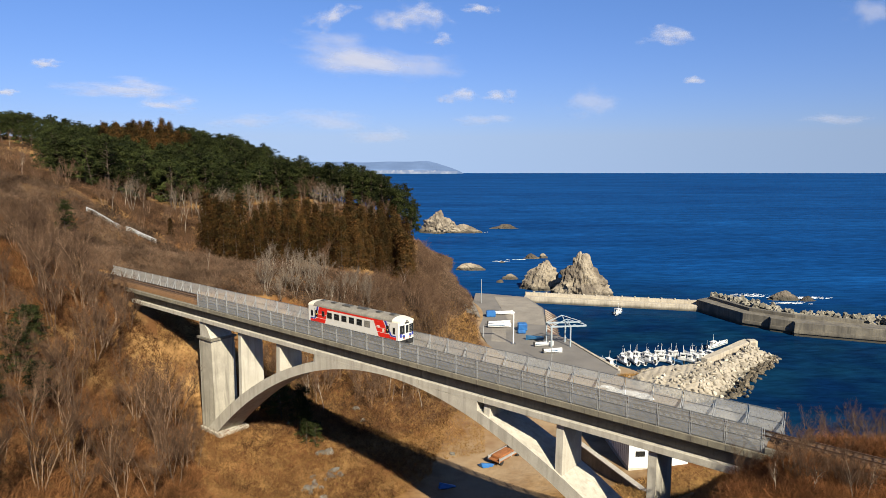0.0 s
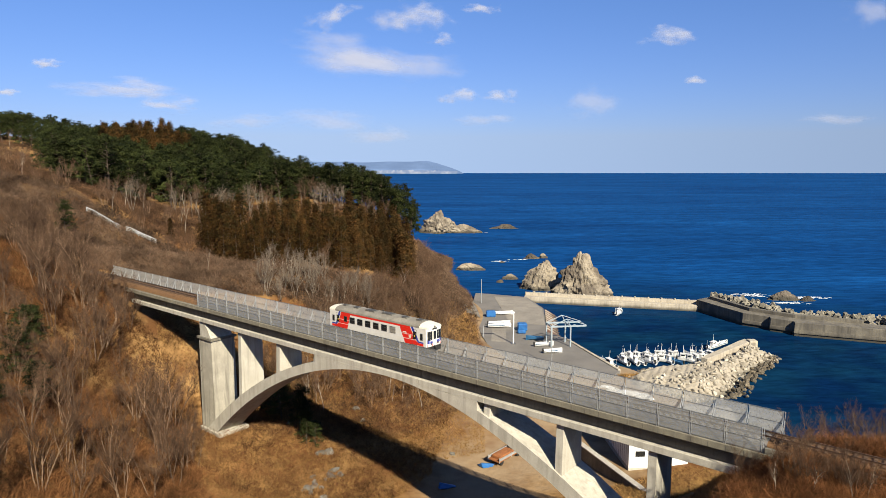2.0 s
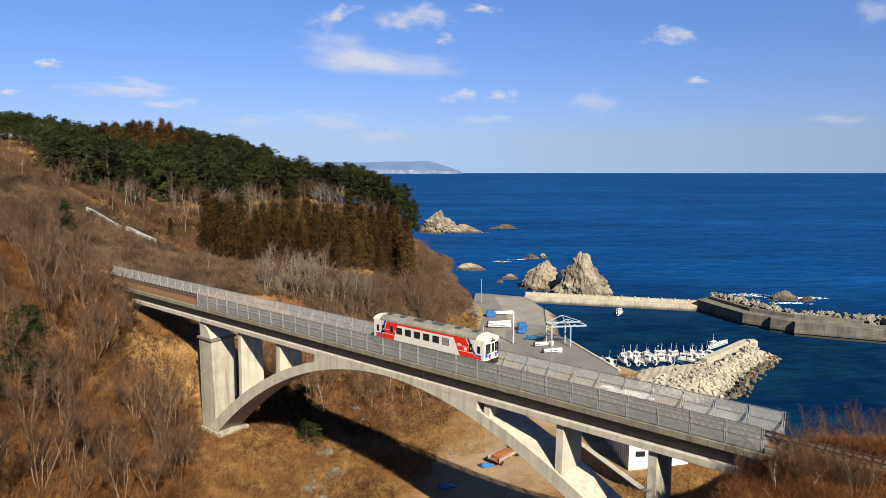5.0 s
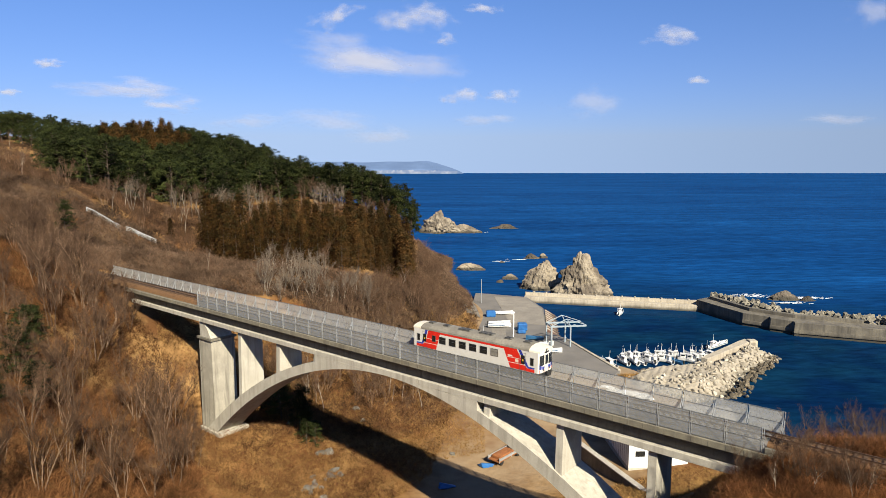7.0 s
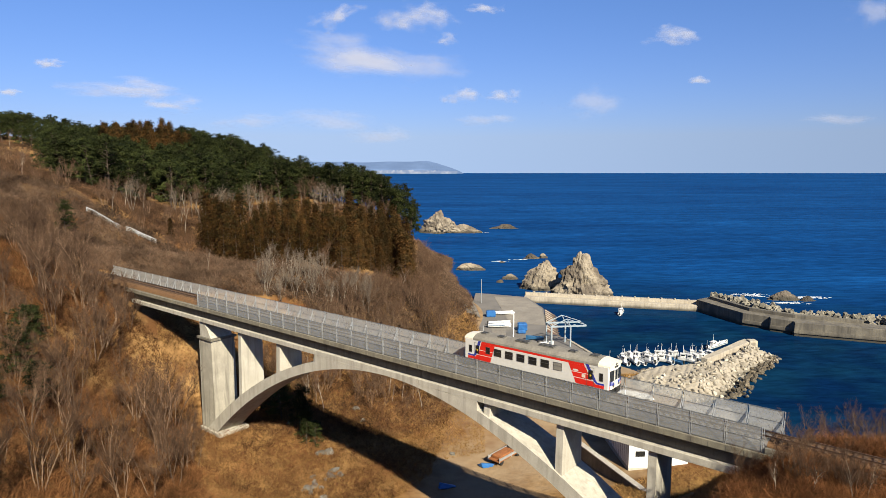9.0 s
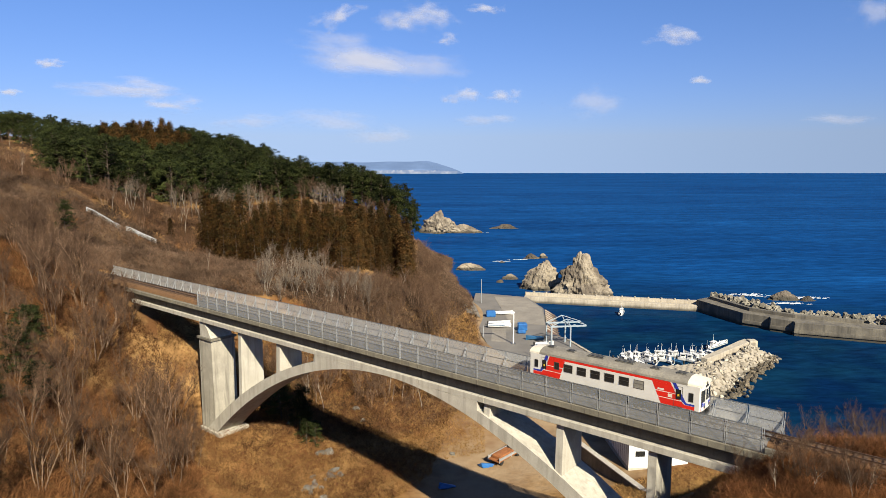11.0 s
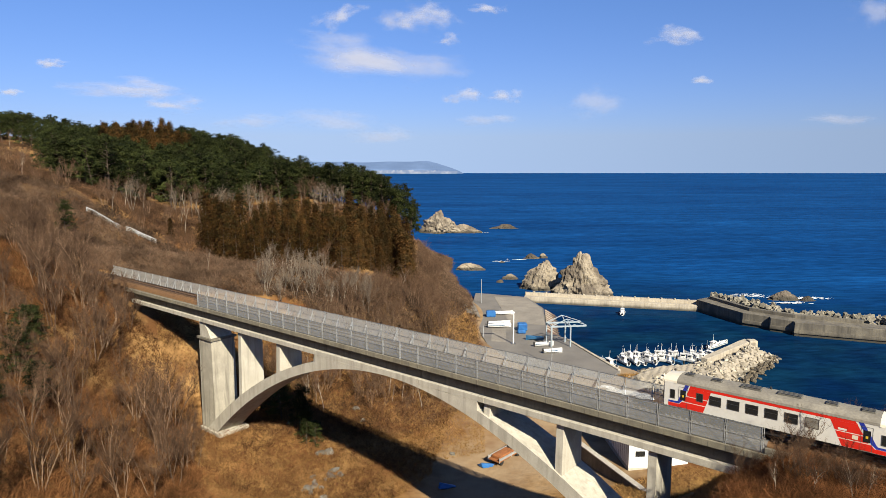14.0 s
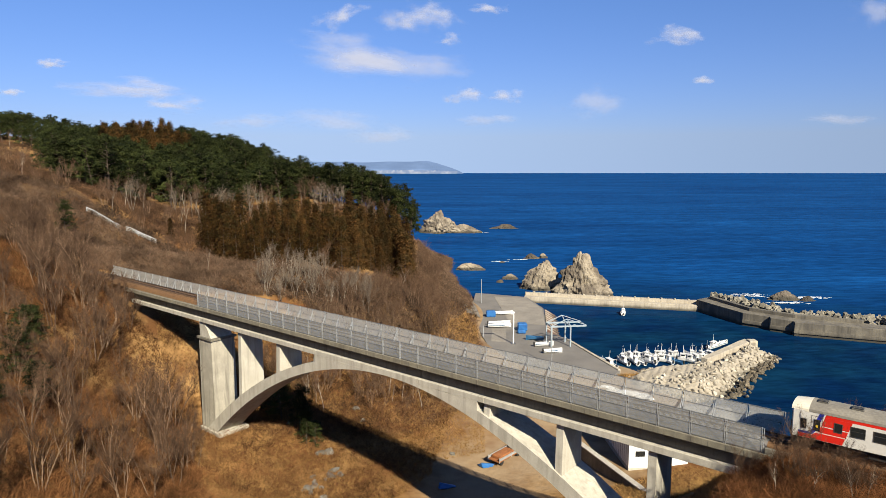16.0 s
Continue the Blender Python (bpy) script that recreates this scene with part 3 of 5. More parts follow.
# ---- the diesel railcar ----
def railcar():
    car = empty("diesel_railcar", BRIDGE @ pose(-64.3, RAIL_N, RAIL_Z), "white diesel railcar with red and blue stripes on the bridge", "train")
    W, E, Z0, Z1 = 1.425, 9.1, 0.95, 3.22
    half = [(E, -0.85), (E - 0.1, -W + 0.14), (E - 0.2, -W)]
    plan = [(-x, y) for x, y in half] + half[::-1] + [(x, -y) for x, y in half] + [(-x, -y) for x, y in half[::-1]]
    body = part("body", prism(plan, "z", Z0, Z1), "white", car, "white painted steel body")
    # roof: a shallow barrel, cream hoods over the two cabs
    def barrel(x0, x1, crown0, crown1, w0, w1, zs0, zs1):
        bm = bmesh.new()
        rings = []
        for x, c, w, zs in ((x0, crown0, w0, zs0), (x1, crown1, w1, zs1)):
            rings.append([bm.verts.new((x, w * math.cos(a), zs + (c - zs) * math.sin(a) ** 0.75)) for a in [math.pi * k / 14 for k in range(15)]])
        for i in range(14):
            bm.faces.new((rings[0][i], rings[0][i + 1], rings[1][i + 1], rings[1][i]))
        bm.faces.new(rings[0]), bm.faces.new(rings[1][::-1])
        bmesh.ops.recalc_face_normals(bm, faces=bm.faces[:])
        for f in bm.faces:
            f.smooth = False
        return bm
    roof = part("roof", barrel(-E + 1.3, E - 1.3, 3.82, 3.82, W + 0.02, W + 0.02, 3.2, 3.2), "roof_grey", car, "sooty grey curved roof")
    for d in (-1, 1):
        part("cab_hood", barrel(d * (E - 1.3), d * (E - 0.03), 3.835, 3.66, W + 0.03, 1.36, 3.15, 3.16), "cream", car, "cream painted cab hood")
    # roof vents
    for x, y, l, w in ((-7.0, -0.1, 0.8, 0.7), (-4.6, -0.2, 0.9, 0.7), (-1.7, -0.25, 1.7, 0.9), (1.3, -0.1, 1.9, 0.9), (4.4, -0.2, 0.9, 0.7), (6.9, -0.1, 1.0, 0.8)):
        v = part("roof_vent", box(x - l / 2, x + l / 2, y - w / 2, y + w / 2, 3.72, 3.95, bevel=0.05), "vent_grey", roof)
        for k in range(3):
            part("slot", box(x - l / 2 + 0.06, x + l / 2 - 0.06, y - w / 2 - 0.006 + k * w * 0.33, y - w / 2 + 0.13 + k * w * 0.33, 3.946, 3.957), "black", car)
    part("exhaust_stack", tube((-0.35, 0.5, 3.6), (-0.35, 0.5, 4.0), 0.1, sides=10), "black", roof)

    def side(sign):
        """Livery, doors and windows of one flank; the other is the same turned round."""
        def X(s):
            return (s - 8.95) * sign
        y_out = -W * sign
        def sheet(name, pts, material, proud=0.006, label=""):
            lo, hi = sorted((y_out - (proud + 0.006) * sign * 0, y_out - proud * sign))
            part(name, prism([(X(s), z) for s, z in pts], "y", lo, hi), material, body, label)
        sheet("stripe", [(2.3, 2.96), (15.3, 2.96), (15.15, 3.2), (2.4, 3.2)], "red", 0.005)
        sheet("stripe", [(0.45, 0.97), (3.6, 0.97), (3.78, 1.55), (1.7, 1.55), (1.45, 1.3), (0.45, 1.3)], "red", 0.005)
        sheet("stripe", [(1.85, 1.62), (3.8, 1.62), (3.95, 2.12), (2.05, 2.12)], "red", 0.005)
        sheet("stripe", [(2.08, 2.19), (3.97, 2.19), (4.2, 2.953), (2.3, 2.953)], "red", 0.005)
        sheet("stripe", [(0.45, 1.32), (1.42, 1.32), (1.68, 1.62), (2.28, 3.2), (1.92, 3.2), (1.36, 1.66), (1.28, 1.5), (0.45, 1.5)], "blue", 0.004)
        sheet("stripe", [(14.35, 0.97), (17.45, 0.97), (17.45, 1.3), (16.55, 1.3), (16.25, 1.55), (14.08, 1.55)], "red", 0.005)
        sheet("stripe", [(14.05, 1.62), (16.1, 1.62), (15.8, 2.12), (13.82, 2.12)], "red", 0.005)
        sheet("stripe", [(13.79, 2.19), (15.75, 2.19), (15.3, 2.953), (13.45, 2.953)], "red", 0.005)
        sheet("stripe", [(17.45, 1.32), (16.62, 1.32), (16.3, 1.6), (15.33, 3.2), (15.7, 3.2), (16.6, 1.66), (16.72, 1.5), (17.45, 1.5)], "blue", 0.004)
        sheet("window", [(14.0, 2.25), (14.6, 2.25), (14.6, 2.42), (14.0, 2.42)], "white", 0.009, "white letter panel")
        sheet("window", [(15.0, 1.72), (15.4, 1.72), (15.4, 2.05), (15.0, 2.05)], "cream", 0.009, "small cream emblem plate")
        def window(a, c, z0, z1, material="glass"):
            w = part("window", box(*sorted((X(a), X(c))), *sorted((y_out + 0.02 * sign, y_out - 0.008 * sign)), z0, z1), material, body)
            bm = bmesh.new()
            for u0, u1, v0, v1 in ((a - 0.05, c + 0.05, z0 - 0.05, z0), (a - 0.05, c + 0.05, z1, z1 + 0.05), (a - 0.05, a, z0, z1), (c, c + 0.05, z0, z1)):
                box(*sorted((X(u0), X(u1))), *sorted((y_out, y_out - 0.018 * sign)), v0, v1, bm)
            part("window_frame", bm, "steel", w)
            if c - a > 0.8:
                part("sash_bar", box(*sorted((X(a), X(c))), *sorted((y_out, y_out - 0.016 * sign)), z0 + 0.44, z0 + 0.47), "steel", w)
        for k in range(5):
            window(4.12 + 1.52 * k, 5.05 + 1.52 * k, 1.88, 2.64)
        window(11.72, 12.65, 1.88, 2.64, "pale_glass")
        window(3.0, 3.5, 1.95, 2.64)
        window(0.62, 0.98, 1.75, 2.5)
        window(16.95, 17.28, 1.75, 2.5)
        for a, c in ((1.35, 2.15), (15.55, 16.35)):
            bm = bmesh.new()
            for u0, u1, v0, v1 in ((a, a + 0.03, 1.0, 2.93), (c - 0.03, c, 1.0, 2.93), (a, c, 2.9, 2.93), (a, c, 0.98, 1.01)):
                box(*sorted((X(u0), X(u1))), *sorted((y_out, y_out - 0.011 * sign)), v0, v1, bm)
            door = part("door", bm, "steel", body)
            part("window", box(*sorted((X(a + 0.18), X(c - 0.14))), *sorted((y_out + 0.01 * sign, y_out - 0.02 * sign)), 1.7, 2.65), "glass", door)
            part("sticker", box(*sorted((X(a + 0.34), X(c - 0.3))), *sorted((y_out, y_out - 0.026 * sign)), 2.0, 2.2), "yellow", door)
    side(1), side(-1)

    for d in (-1, 1):
        x = d * E
        def plate(name, y0, y1, z0, z1, material, out=0.012, label="", owner=body):
            return part(name, box(*sorted((x - d * 0.02, x + d * out)), y0, y1, z0, z1), material, owner, label)
        plate("end_door", -0.36, 0.36, 1.0, 3.0, "white", 0.03)
        plate("window", -0.26, 0.26, 1.8, 2.82, "glass", 0.04)
        for sgn in (-1, 1):
            def slant(name, a, c, z0, z1, material, out):
                # follows the raked corner panels of the front
                bm = bmesh.new()
                pts = []
                for yy in (a, c):
                    pts.append((x if abs(yy) <= 0.85 else x - d * 0.1 * (abs(yy) - 0.85) / 0.435, yy * sgn))
                vs = [bm.verts.new((px + d * o, py, z)) for o in (-0.01, out) for px, py in pts for z in (z0, z1)]
                bmesh.ops.convex_hull(bm, input=vs)
                return part(name, bm, material, body)
            slant("window", 0.44, 0.76, 1.75, 2.86, "glass", 0.014)
            slant("window", 0.79, 1.26, 1.75, 2.86, "glass", 0.016)
            slant("stripe", 0.4, 0.77, 1.32, 1.6, "blue", 0.012)
            slant("stripe", 0.79, 1.28, 1.32, 1.9, "blue", 0.01)
            slant("stripe", 0.4, 1.28, 0.97, 1.28, "red", 0.008)
            slant("headlight", 0.5, 0.74, 1.15, 1.36, "steel", 0.06)
            slant("handrail", 1.2, 1.26, 1.4, 2.2, "steel", 0.06)
        plate("destination_box", -0.42, 0.42, 3.02, 3.2, "black", 0.03)
        part("headlight", tube((x - d * 0.1, 0, 3.36), (x + d * 0.05, 0, 3.36), 0.13, sides=10), "steel", car)
        part("snowplough", prism([(-1.25, 0.25), (1.25, 0.25), (1.35, 0.93), (-1.35, 0.93)], "x", *sorted((x - d * 0.7, x - d * 0.08))), "black", car)
        part("coupler", box(*sorted((x - d * 0.2, x + d * 0.28)), -0.14, 0.14, 0.72, 0.98, bevel=0.03), "black", car)
    part("underframe", box(-E + 0.6, E - 0.6, -1.2, 1.2, 0.7, 0.945), "black", car)
    for x, l in ((-2.6, 2.0), (0.2, 2.2), (2.8, 1.6)):
        part("equipment_box", box(x - l / 2, x + l / 2, -1.15, 1.15, 0.28, 0.7, bevel=0.05), "black", car)
    for bx in (-6.1, 6.1):
        bogie = part("bogie", box(bx - 1.5, bx + 1.5, -1.0, 1.0, 0.5, 0.72, bevel=0.05), "black", car)
    wheels = []
    for ax in (-7.1, -5.1, 5.1, 7.1):
        bm = tube((0, -0.9, 0), (0, 0.9, 0), 0.07, sides=8)
        for y in (-0.5335, 0.5335):
            tube((0, y - 0.065, 0), (0, y + 0.065, 0), 0.43, sides=20, bm=bm)
            tube((0, y - 0.08, 0), (0, y - 0.066, 0), 0.3, sides=6, bm=bm)
        w = part("wheelset", bm, "steel", car)
        w.location = (ax, 0, 0.425)
        wheels.append((w, ax))
    return car, wheels


train, wheelsets = railcar()

# ---- harbour ----
def plan_block(name, pts, z0, z1, material, label, category, bevel=0.08, kind="structure"):
    bm = prism(pts, "z", z0, z1)
    if bevel:
        bmesh.ops.bevel(bm, geom=bm.edges[:], offset=bevel, segments=1, affect="EDGES")
    return tagged(part(name, bm, material), label, category, kind=kind)


plan_block("quay", [(42, 148), (34.4, 177.5), (30.5, 184), (34.3, 216), (31, 235), (12.5, 243), (9.5, 215), (11, 182), (14, 150), (30, 130)], -4, 2.0, "asphalt", "grey paved fishing quay with concrete edge", "quay")
plan_block("quay_kerb", [(42.25, 148.4), (34.7, 177.6), (34.0, 177.2), (41.5, 148.0)], 1.2, 2.25, "harbour_concrete", "pale concrete kerb along the quay edge", "kerb")
# slipway: a pale apron on the quay, and a rusty timber ramp falling into the basin
M["apron"] = surf("pale worn apron", (0.27, 0.245, 0.205), (0.19, 0.172, 0.145), 0.9, 0.2, 20, 0.4, streak=(0.13, 0.11, 0.09))
tagged(part("slipway", prism([(20.5, 196), (31.2, 192), (33.6, 215), (30.6, 233), (19, 236)], "z", 1.9, 2.06), "apron"), "pale sloping concrete boat slipway", "slipway", kind="structure")
tagged(part("paving_slab", prism([(13.4, 174), (17.4, 173), (18.6, 187), (14.6, 188)], "z", 1.9, 2.03), "apron"), "pale concrete paving slab on the quay", "paving", kind="structure")
ramp_at = pose(30.9, 186.5, 2.0, 0, 0, math.degrees(math.atan2(-3.7, 28.5)))
rack = empty("timber_ramp", ramp_at, "red-brown timber boat ramp leaning into the basin", "ramp")
part("ramp_bed", prism([(0.0, 0.0), (5.2, -3.0), (5.2, -4.5), (0.0, -1.5)], "y", 0.5, 28.5), "rust_wood", rack, "rust-stained concrete bed")
rail_me = bpy.data.meshes.new("skid")
bm = prism([(-0.1, 0.32), (5.3, -2.8), (5.3, -3.0), (-0.1, 0.0)], "y", -0.22, 0.22)
bm.to_mesh(rail_me), bm.free()
for k in range(9):
    mesh_part("skid", rail_me, "rust" if k % 3 else "harbour_concrete", rack).location = (0, 1.5 + 3.1 * k, 0)

# outer breakwater with parapet, then the tall dark sea wall
bw = plan_block("breakwater", [(30, 234.5), (88.5, 219.5), (89.5, 224), (31, 239.5)], -5, 2.1, "harbour_concrete", "sunlit pale concrete breakwater closing the harbour basin", "breakwater")
par = tagged(part("parapet", prism([(31, 238), (89.4, 222.6), (89.7, 224.1), (31, 239.6)], "z", 2.1, 3.1), "harbour_concrete", bw), "pale concrete parapet")
stud = bpy.data.meshes.new("merlon")
bm = box(-0.3, 0.3, -0.4, 0.4, 0, 0.4, bevel=0.05)
bm.to_mesh(stud), bm.free()
for k in range(13):
    u = (k + 0.5) / 13
    mesh_part("parapet_block", stud, "harbour_concrete", bw).location = (32 + 57 * u, 238.6 - 15.4 * u, 3.1)
sw = plan_block("sea_wall", [(88.3, 220.5), (94.9, 199.8), (100.6, 194.6), (100.1, 192.8), (104.9, 189.0), (104.4, 187.1), (126, 178), (190, 152), (192.5, 158), (127, 184.5), (108.5, 195), (100, 205), (93.5, 224)], -5, 4.1, "dark_concrete", "tall dark weathered concrete sea wall", "sea wall")
part("upper_wall", prism([(93.0, 221), (98.0, 202.3), (107.4, 192.6), (123.5, 185.0), (124.1, 186.3), (108.2, 193.9), (99.2, 203.3), (94.3, 222)], "z", 4.1, 5.1), "dark_concrete", sw, "upper tier of the sea wall")
for (ax, ay), (bx, by) in (((94.9, 199.8), (100.6, 194.6)), ((100.1, 192.8), (104.9, 189.0)), ((104.4, 187.1), (126, 178)), ((126, 178), (190, 152))):
    # a projecting ledge along each lit face
    ux, uy = (by - ay), -(bx - ax)
    ln = math.hypot(ux, uy)
    ux, uy = ux / ln * 0.35, uy / ln * 0.35
    part("ledge", prism([(ax, ay), (bx, by), (bx + ux, by + uy), (ax + ux, ay + uy)], "z", 0.9, 1.9), "dark_concrete", sw)


def tetrapod_mesh():
    bm = bmesh.new()
    for d in ((0, 0, 1), (0.943, 0, -0.333), (-0.471, 0.816, -0.333), (-0.471, -0.816, -0.333)):
        tube((0, 0, 0), Vector(d) * 1.45, 0.95, 0.72, 4, bm)
    me = bpy.data.meshes.new("tetrapod")
    bm.to_mesh(me), bm.free()
    return me


tet = tetrapod_mesh()
rng = random.Random(5)
for k in range(260):
    u = k / 260
    # along the seaward side of the walls
    if u < 0.25:
        x, y = 97.5 + 14 * u * 4, 226 - 28 * u * 4
    else:
        v = (u - 0.25) / 0.75
        x, y = 111.5 + 84 * v, 197.5 - 34 * v
    ob = tagged(mesh_part("wave_block", tet, "block"), "grey concrete wave-breaking block heaped against the sea wall", "concrete block", "wave-breaking blocks")
    ob.matrix_world = pose(x + rng.uniform(-2.2, 2.5), y + rng.uniform(-2.4, 4.5), rng.uniform(3.0, 4.6), rng.uniform(0, 360), rng.uniform(0, 360), rng.uniform(0, 360)) @ Matrix.Scale(rng.uniform(0.6, 0.95), 4)


# inner jetty: rubble mound with a concrete head
MOUND = [(40, 146), (50, 155), (66, 158), (81, 173), (86, 172.5), (88.5, 165), (80, 156), (72, 149), (64, 137), (52, 129), (38, 134)]


def edge_distance(x, y, poly):
    inside, best = False, 1e9
    for (x0, y0), (x1, y1) in zip(poly, poly[1:] + poly[:1]):
        if (y0 > y) != (y1 > y) and x < (x1 - x0) * (y - y0) / (y1 - y0) + x0:
            inside = not inside
        t = max(0, min(1, ((x - x0) * (x1 - x0) + (y - y0) * (y1 - y0)) / ((x1 - x0) ** 2 + (y1 - y0) ** 2)))
        best = min(best, math.hypot(x - x0 - t * (x1 - x0), y - y0 - t * (y1 - y0)))
    return best if inside else -best


def mound_z(x, y):
    return min(2.4, -0.6 + 0.62 * edge_distance(x, y, MOUND))


def stone_mesh(seed, flat=0.75):
    r = random.Random(seed)
    bm = bmesh.new()
    for _ in range(16):
        v = Vector((r.gauss(0, 1), r.gauss(0, 1), r.gauss(0, 1))).normalized()
        bm.verts.new((v.x * r.uniform(0.8, 1.15), v.y * r.uniform(0.7, 1.0), v.z * flat))
    bmesh.ops.convex_hull(bm, input=bm.verts[:])
    me = bpy.data.meshes.new("stone")
    bm.to_mesh(me), bm.free()
    return me


STONES = [stone_mesh(k) for k in range(7)]
mx, my = np.meshgrid(np.arange(36, 90, 0.9), np.arange(127, 178, 0.9))
mz = np.array([[max(mound_z(x, y), -3) + 0.12 * math.sin(3 * x + 2 * y) for x, y in zip(a, b)] for a, b in zip(mx, my)])
_i = np.arange(mx.size).reshape(mx.shape)
mound = tagged(mesh_part("rubble_mound", mesh_np("rubble_mound", np.stack([mx.ravel(), my.ravel(), mz.ravel()], 1), np.stack([_i[:-1, :-1], _i[:-1, 1:], _i[1:, 1:], _i[1:, :-1]], -1).reshape(-1, 4)), "stone"),
               "rubble mound jetty of pale quarry stones", "jetty", kind="structure")
rng = random.Random(11)
made = 0
while made < 300:
    x, y = rng.uniform(40, 89), rng.uniform(129, 176)
    e = edge_distance(x, y, MOUND)
    if e < -0.6 or e > 9 or (x < 62 and y > 0.55 * x + 117) and e > 2:
        continue
    if x < 62 and e > 4 and rng.random() < 0.4:
        continue
    ob = mesh_part("stone", STONES[made % 7], "stone", mound)
    k = rng.uniform(0.45, 0.95)
    ob.matrix_local = pose(x, y, max(mound_z(x, y), -0.3) + 0.1, rng.uniform(-40, 40), rng.uniform(-40, 40), rng.uniform(0, 360)) @ Matrix.Scale(k, 4)
    made += 1
loose = bmesh.new()
for k in range(900):
    x, y = rng.uniform(42, 88), rng.uniform(129, 173)
    e = edge_distance(x, y, MOUND)
    if e < -0.5 or e > 10 or (x < 60 and e > 3 and y > 0.55 * x + 115):
        continue
    tmp = bmesh.new()
    tmp.from_mesh(STONES[k % 7])
    tmp.transform(Matrix.LocRotScale((x, y, max(mound_z(x, y), -0.3) + rng.uniform(0, 0.3)), Euler((rng.random() * 6, rng.random() * 6, rng.random() * 6)), Vector((1, 1, 1)) * rng.uniform(0.3, 0.7)))
    tm = bpy.data.meshes.new("tmp")
    tmp.to_mesh(tm), tmp.free()
    loose.from_mesh(tm)
    bpy.data.meshes.remove(tm)
M["loose_stone"] = surf("loose stone", (0.40, 0.36, 0.29), (0.27, 0.24, 0.19), 0.9, 0.3, 8, 0.4, island=0.35)
tagged(part("loose_rubble", loose, "loose_stone", mound), kind="stuff")
WET = [stone_mesh(k + 20) for k in range(3)]
shore_rocks = bmesh.new()
for k in range(210):
    u = rng.random()
    x, y = (63.6 + 23 * u + rng.gauss(0, 0.9), 135.8 + 29 * u + rng.gauss(0, 0.9))
    m4 = Matrix.LocRotScale((x, y, rng.uniform(-0.2, 0.5)), Euler((rng.random() * 6, rng.random() * 6, rng.random() * 6)), Vector((1, 1, 1)) * rng.uniform(0.35, 0.85))
    tmp = bmesh.new()
    tmp.from_mesh(WET[k % 3])
    tmp.transform(m4)
    tm = bpy.data.meshes.new("tmp")
    tmp.to_mesh(tm), tmp.free()
    shore_rocks.from_mesh(tm)
    bpy.data.meshes.remove(tm)
tagged(part("shore_rocks", shore_rocks, "wet_stone"), "wet dark rocks at the foot of the jetty", "rocks", kind="stuff")
jetty = plan_block("jetty_wall", [(64.5, 156.5), (81, 172), (83.5, 174), (86, 171.5), (84.5, 169.5), (83, 170.5), (65.6, 155.2)], 0.5, 2.7, "harbour_concrete", "pale concrete wall along the jetty crest", "wall")
part("head", box(83.2, 85.4, 170.2, 172.4, 1.0, 3.1, bevel=0.1), "harbour_concrete", jetty)


# ---- boats ----
def boat(kind, m, label, length=6.5, blue=False, group="fishing boats"):
    b = empty("fishing_boat", m, label, "boat", group)
    L, Wd = length, length * 0.27
    bm = bmesh.new()
    rows = []
    for i in range(9):
        u = i / 8
        w = Wd / 2 * (0.78 + 0.22 * math.sin(math.pi * min(1, u * 1.25))) * (1 - max(0, u - 0.55) ** 2 * 4.5)
        sheer = 0.62 + 0.45 * u * u
        rows.append([bm.verts.new(((u - 0.5) * L, y, z)) for y, z in ((-w, sheer), (-w * 0.85, 0.1), (0, -0.3), (w * 0.85, 0.1), (w, sheer), (w * 0.86, sheer), (w * 0.8, 0.35), (-w * 0.8, 0.35), (-w * 0.86, sheer))])
    for p, q in zip(rows, rows[1:]):
        for k in range(9):
            bm.faces.new((p[k], p[(k + 1) % 9], q[(k + 1) % 9], q[k]))
    bm.faces.new(rows[0][::-1]), bm.faces.new(rows[-1])
    bmesh.ops.recalc_face_normals(bm, faces=bm.faces[:])
    hull = part("hull", bm, "hull_blue" if blue else "hull", b)
    part("rubbing_strake", box(-L * 0.49, L * 0.22, -Wd * 0.5 - 0.03, -Wd * 0.5 + 0.02, 0.45, 0.55), "hull_blue", hull)
    if kind != "skiff":
        c = part("cabin", box(-L * 0.24, L * 0.03, -Wd * 0.27, Wd * 0.27, 0.36, 1.75, bevel=0.06), "hull", b)
        part("window", box(-L * 0.2, -L * 0.01, -Wd * 0.27 - 0.012, Wd * 0.27 + 0.012, 1.2, 1.55), "glass", c)
        part("cabin_roof", box(-L * 0.27, L * 0.06, -Wd * 0.31, Wd * 0.31, 1.75, 1.83), "hull", c)
        part("mast", tube((-L * 0.1, 0, 1.8), (-L * 0.1, 0, 3.9), 0.05, 0.03), "hull", b)
        if group == "fishing boats" and int(length * 10) % 3 == 0:
            part("yard", tube((-L * 0.1 - 0.05, -0.6, 3.2), (-L * 0.1 - 0.05, 0.6, 3.2), 0.025, sides=4), "hull", b)
        for y in (-0.55, 0.55):
            part("gallows_post", tube((-L * 0.42, y, 0.4), (-L * 0.42, y, 2.2), 0.035, sides=4), "hull", b)
        part("gallows_bar", tube((-L * 0.42, -0.55, 2.2), (-L * 0.42, 0.55, 2.2), 0.035, sides=4), "hull", b)
        part("bow_post", tube((L * 0.3, 0, 0.5), (L * 0.36, 0, 1.7), 0.03, sides=4), "hull", b)
    part("outboard_motor", box(-L * 0.5 - 0.35, -L * 0.5 + 0.05, -0.2, 0.2, 0.2, 1.0, bevel=0.06), "black", b)
    return b


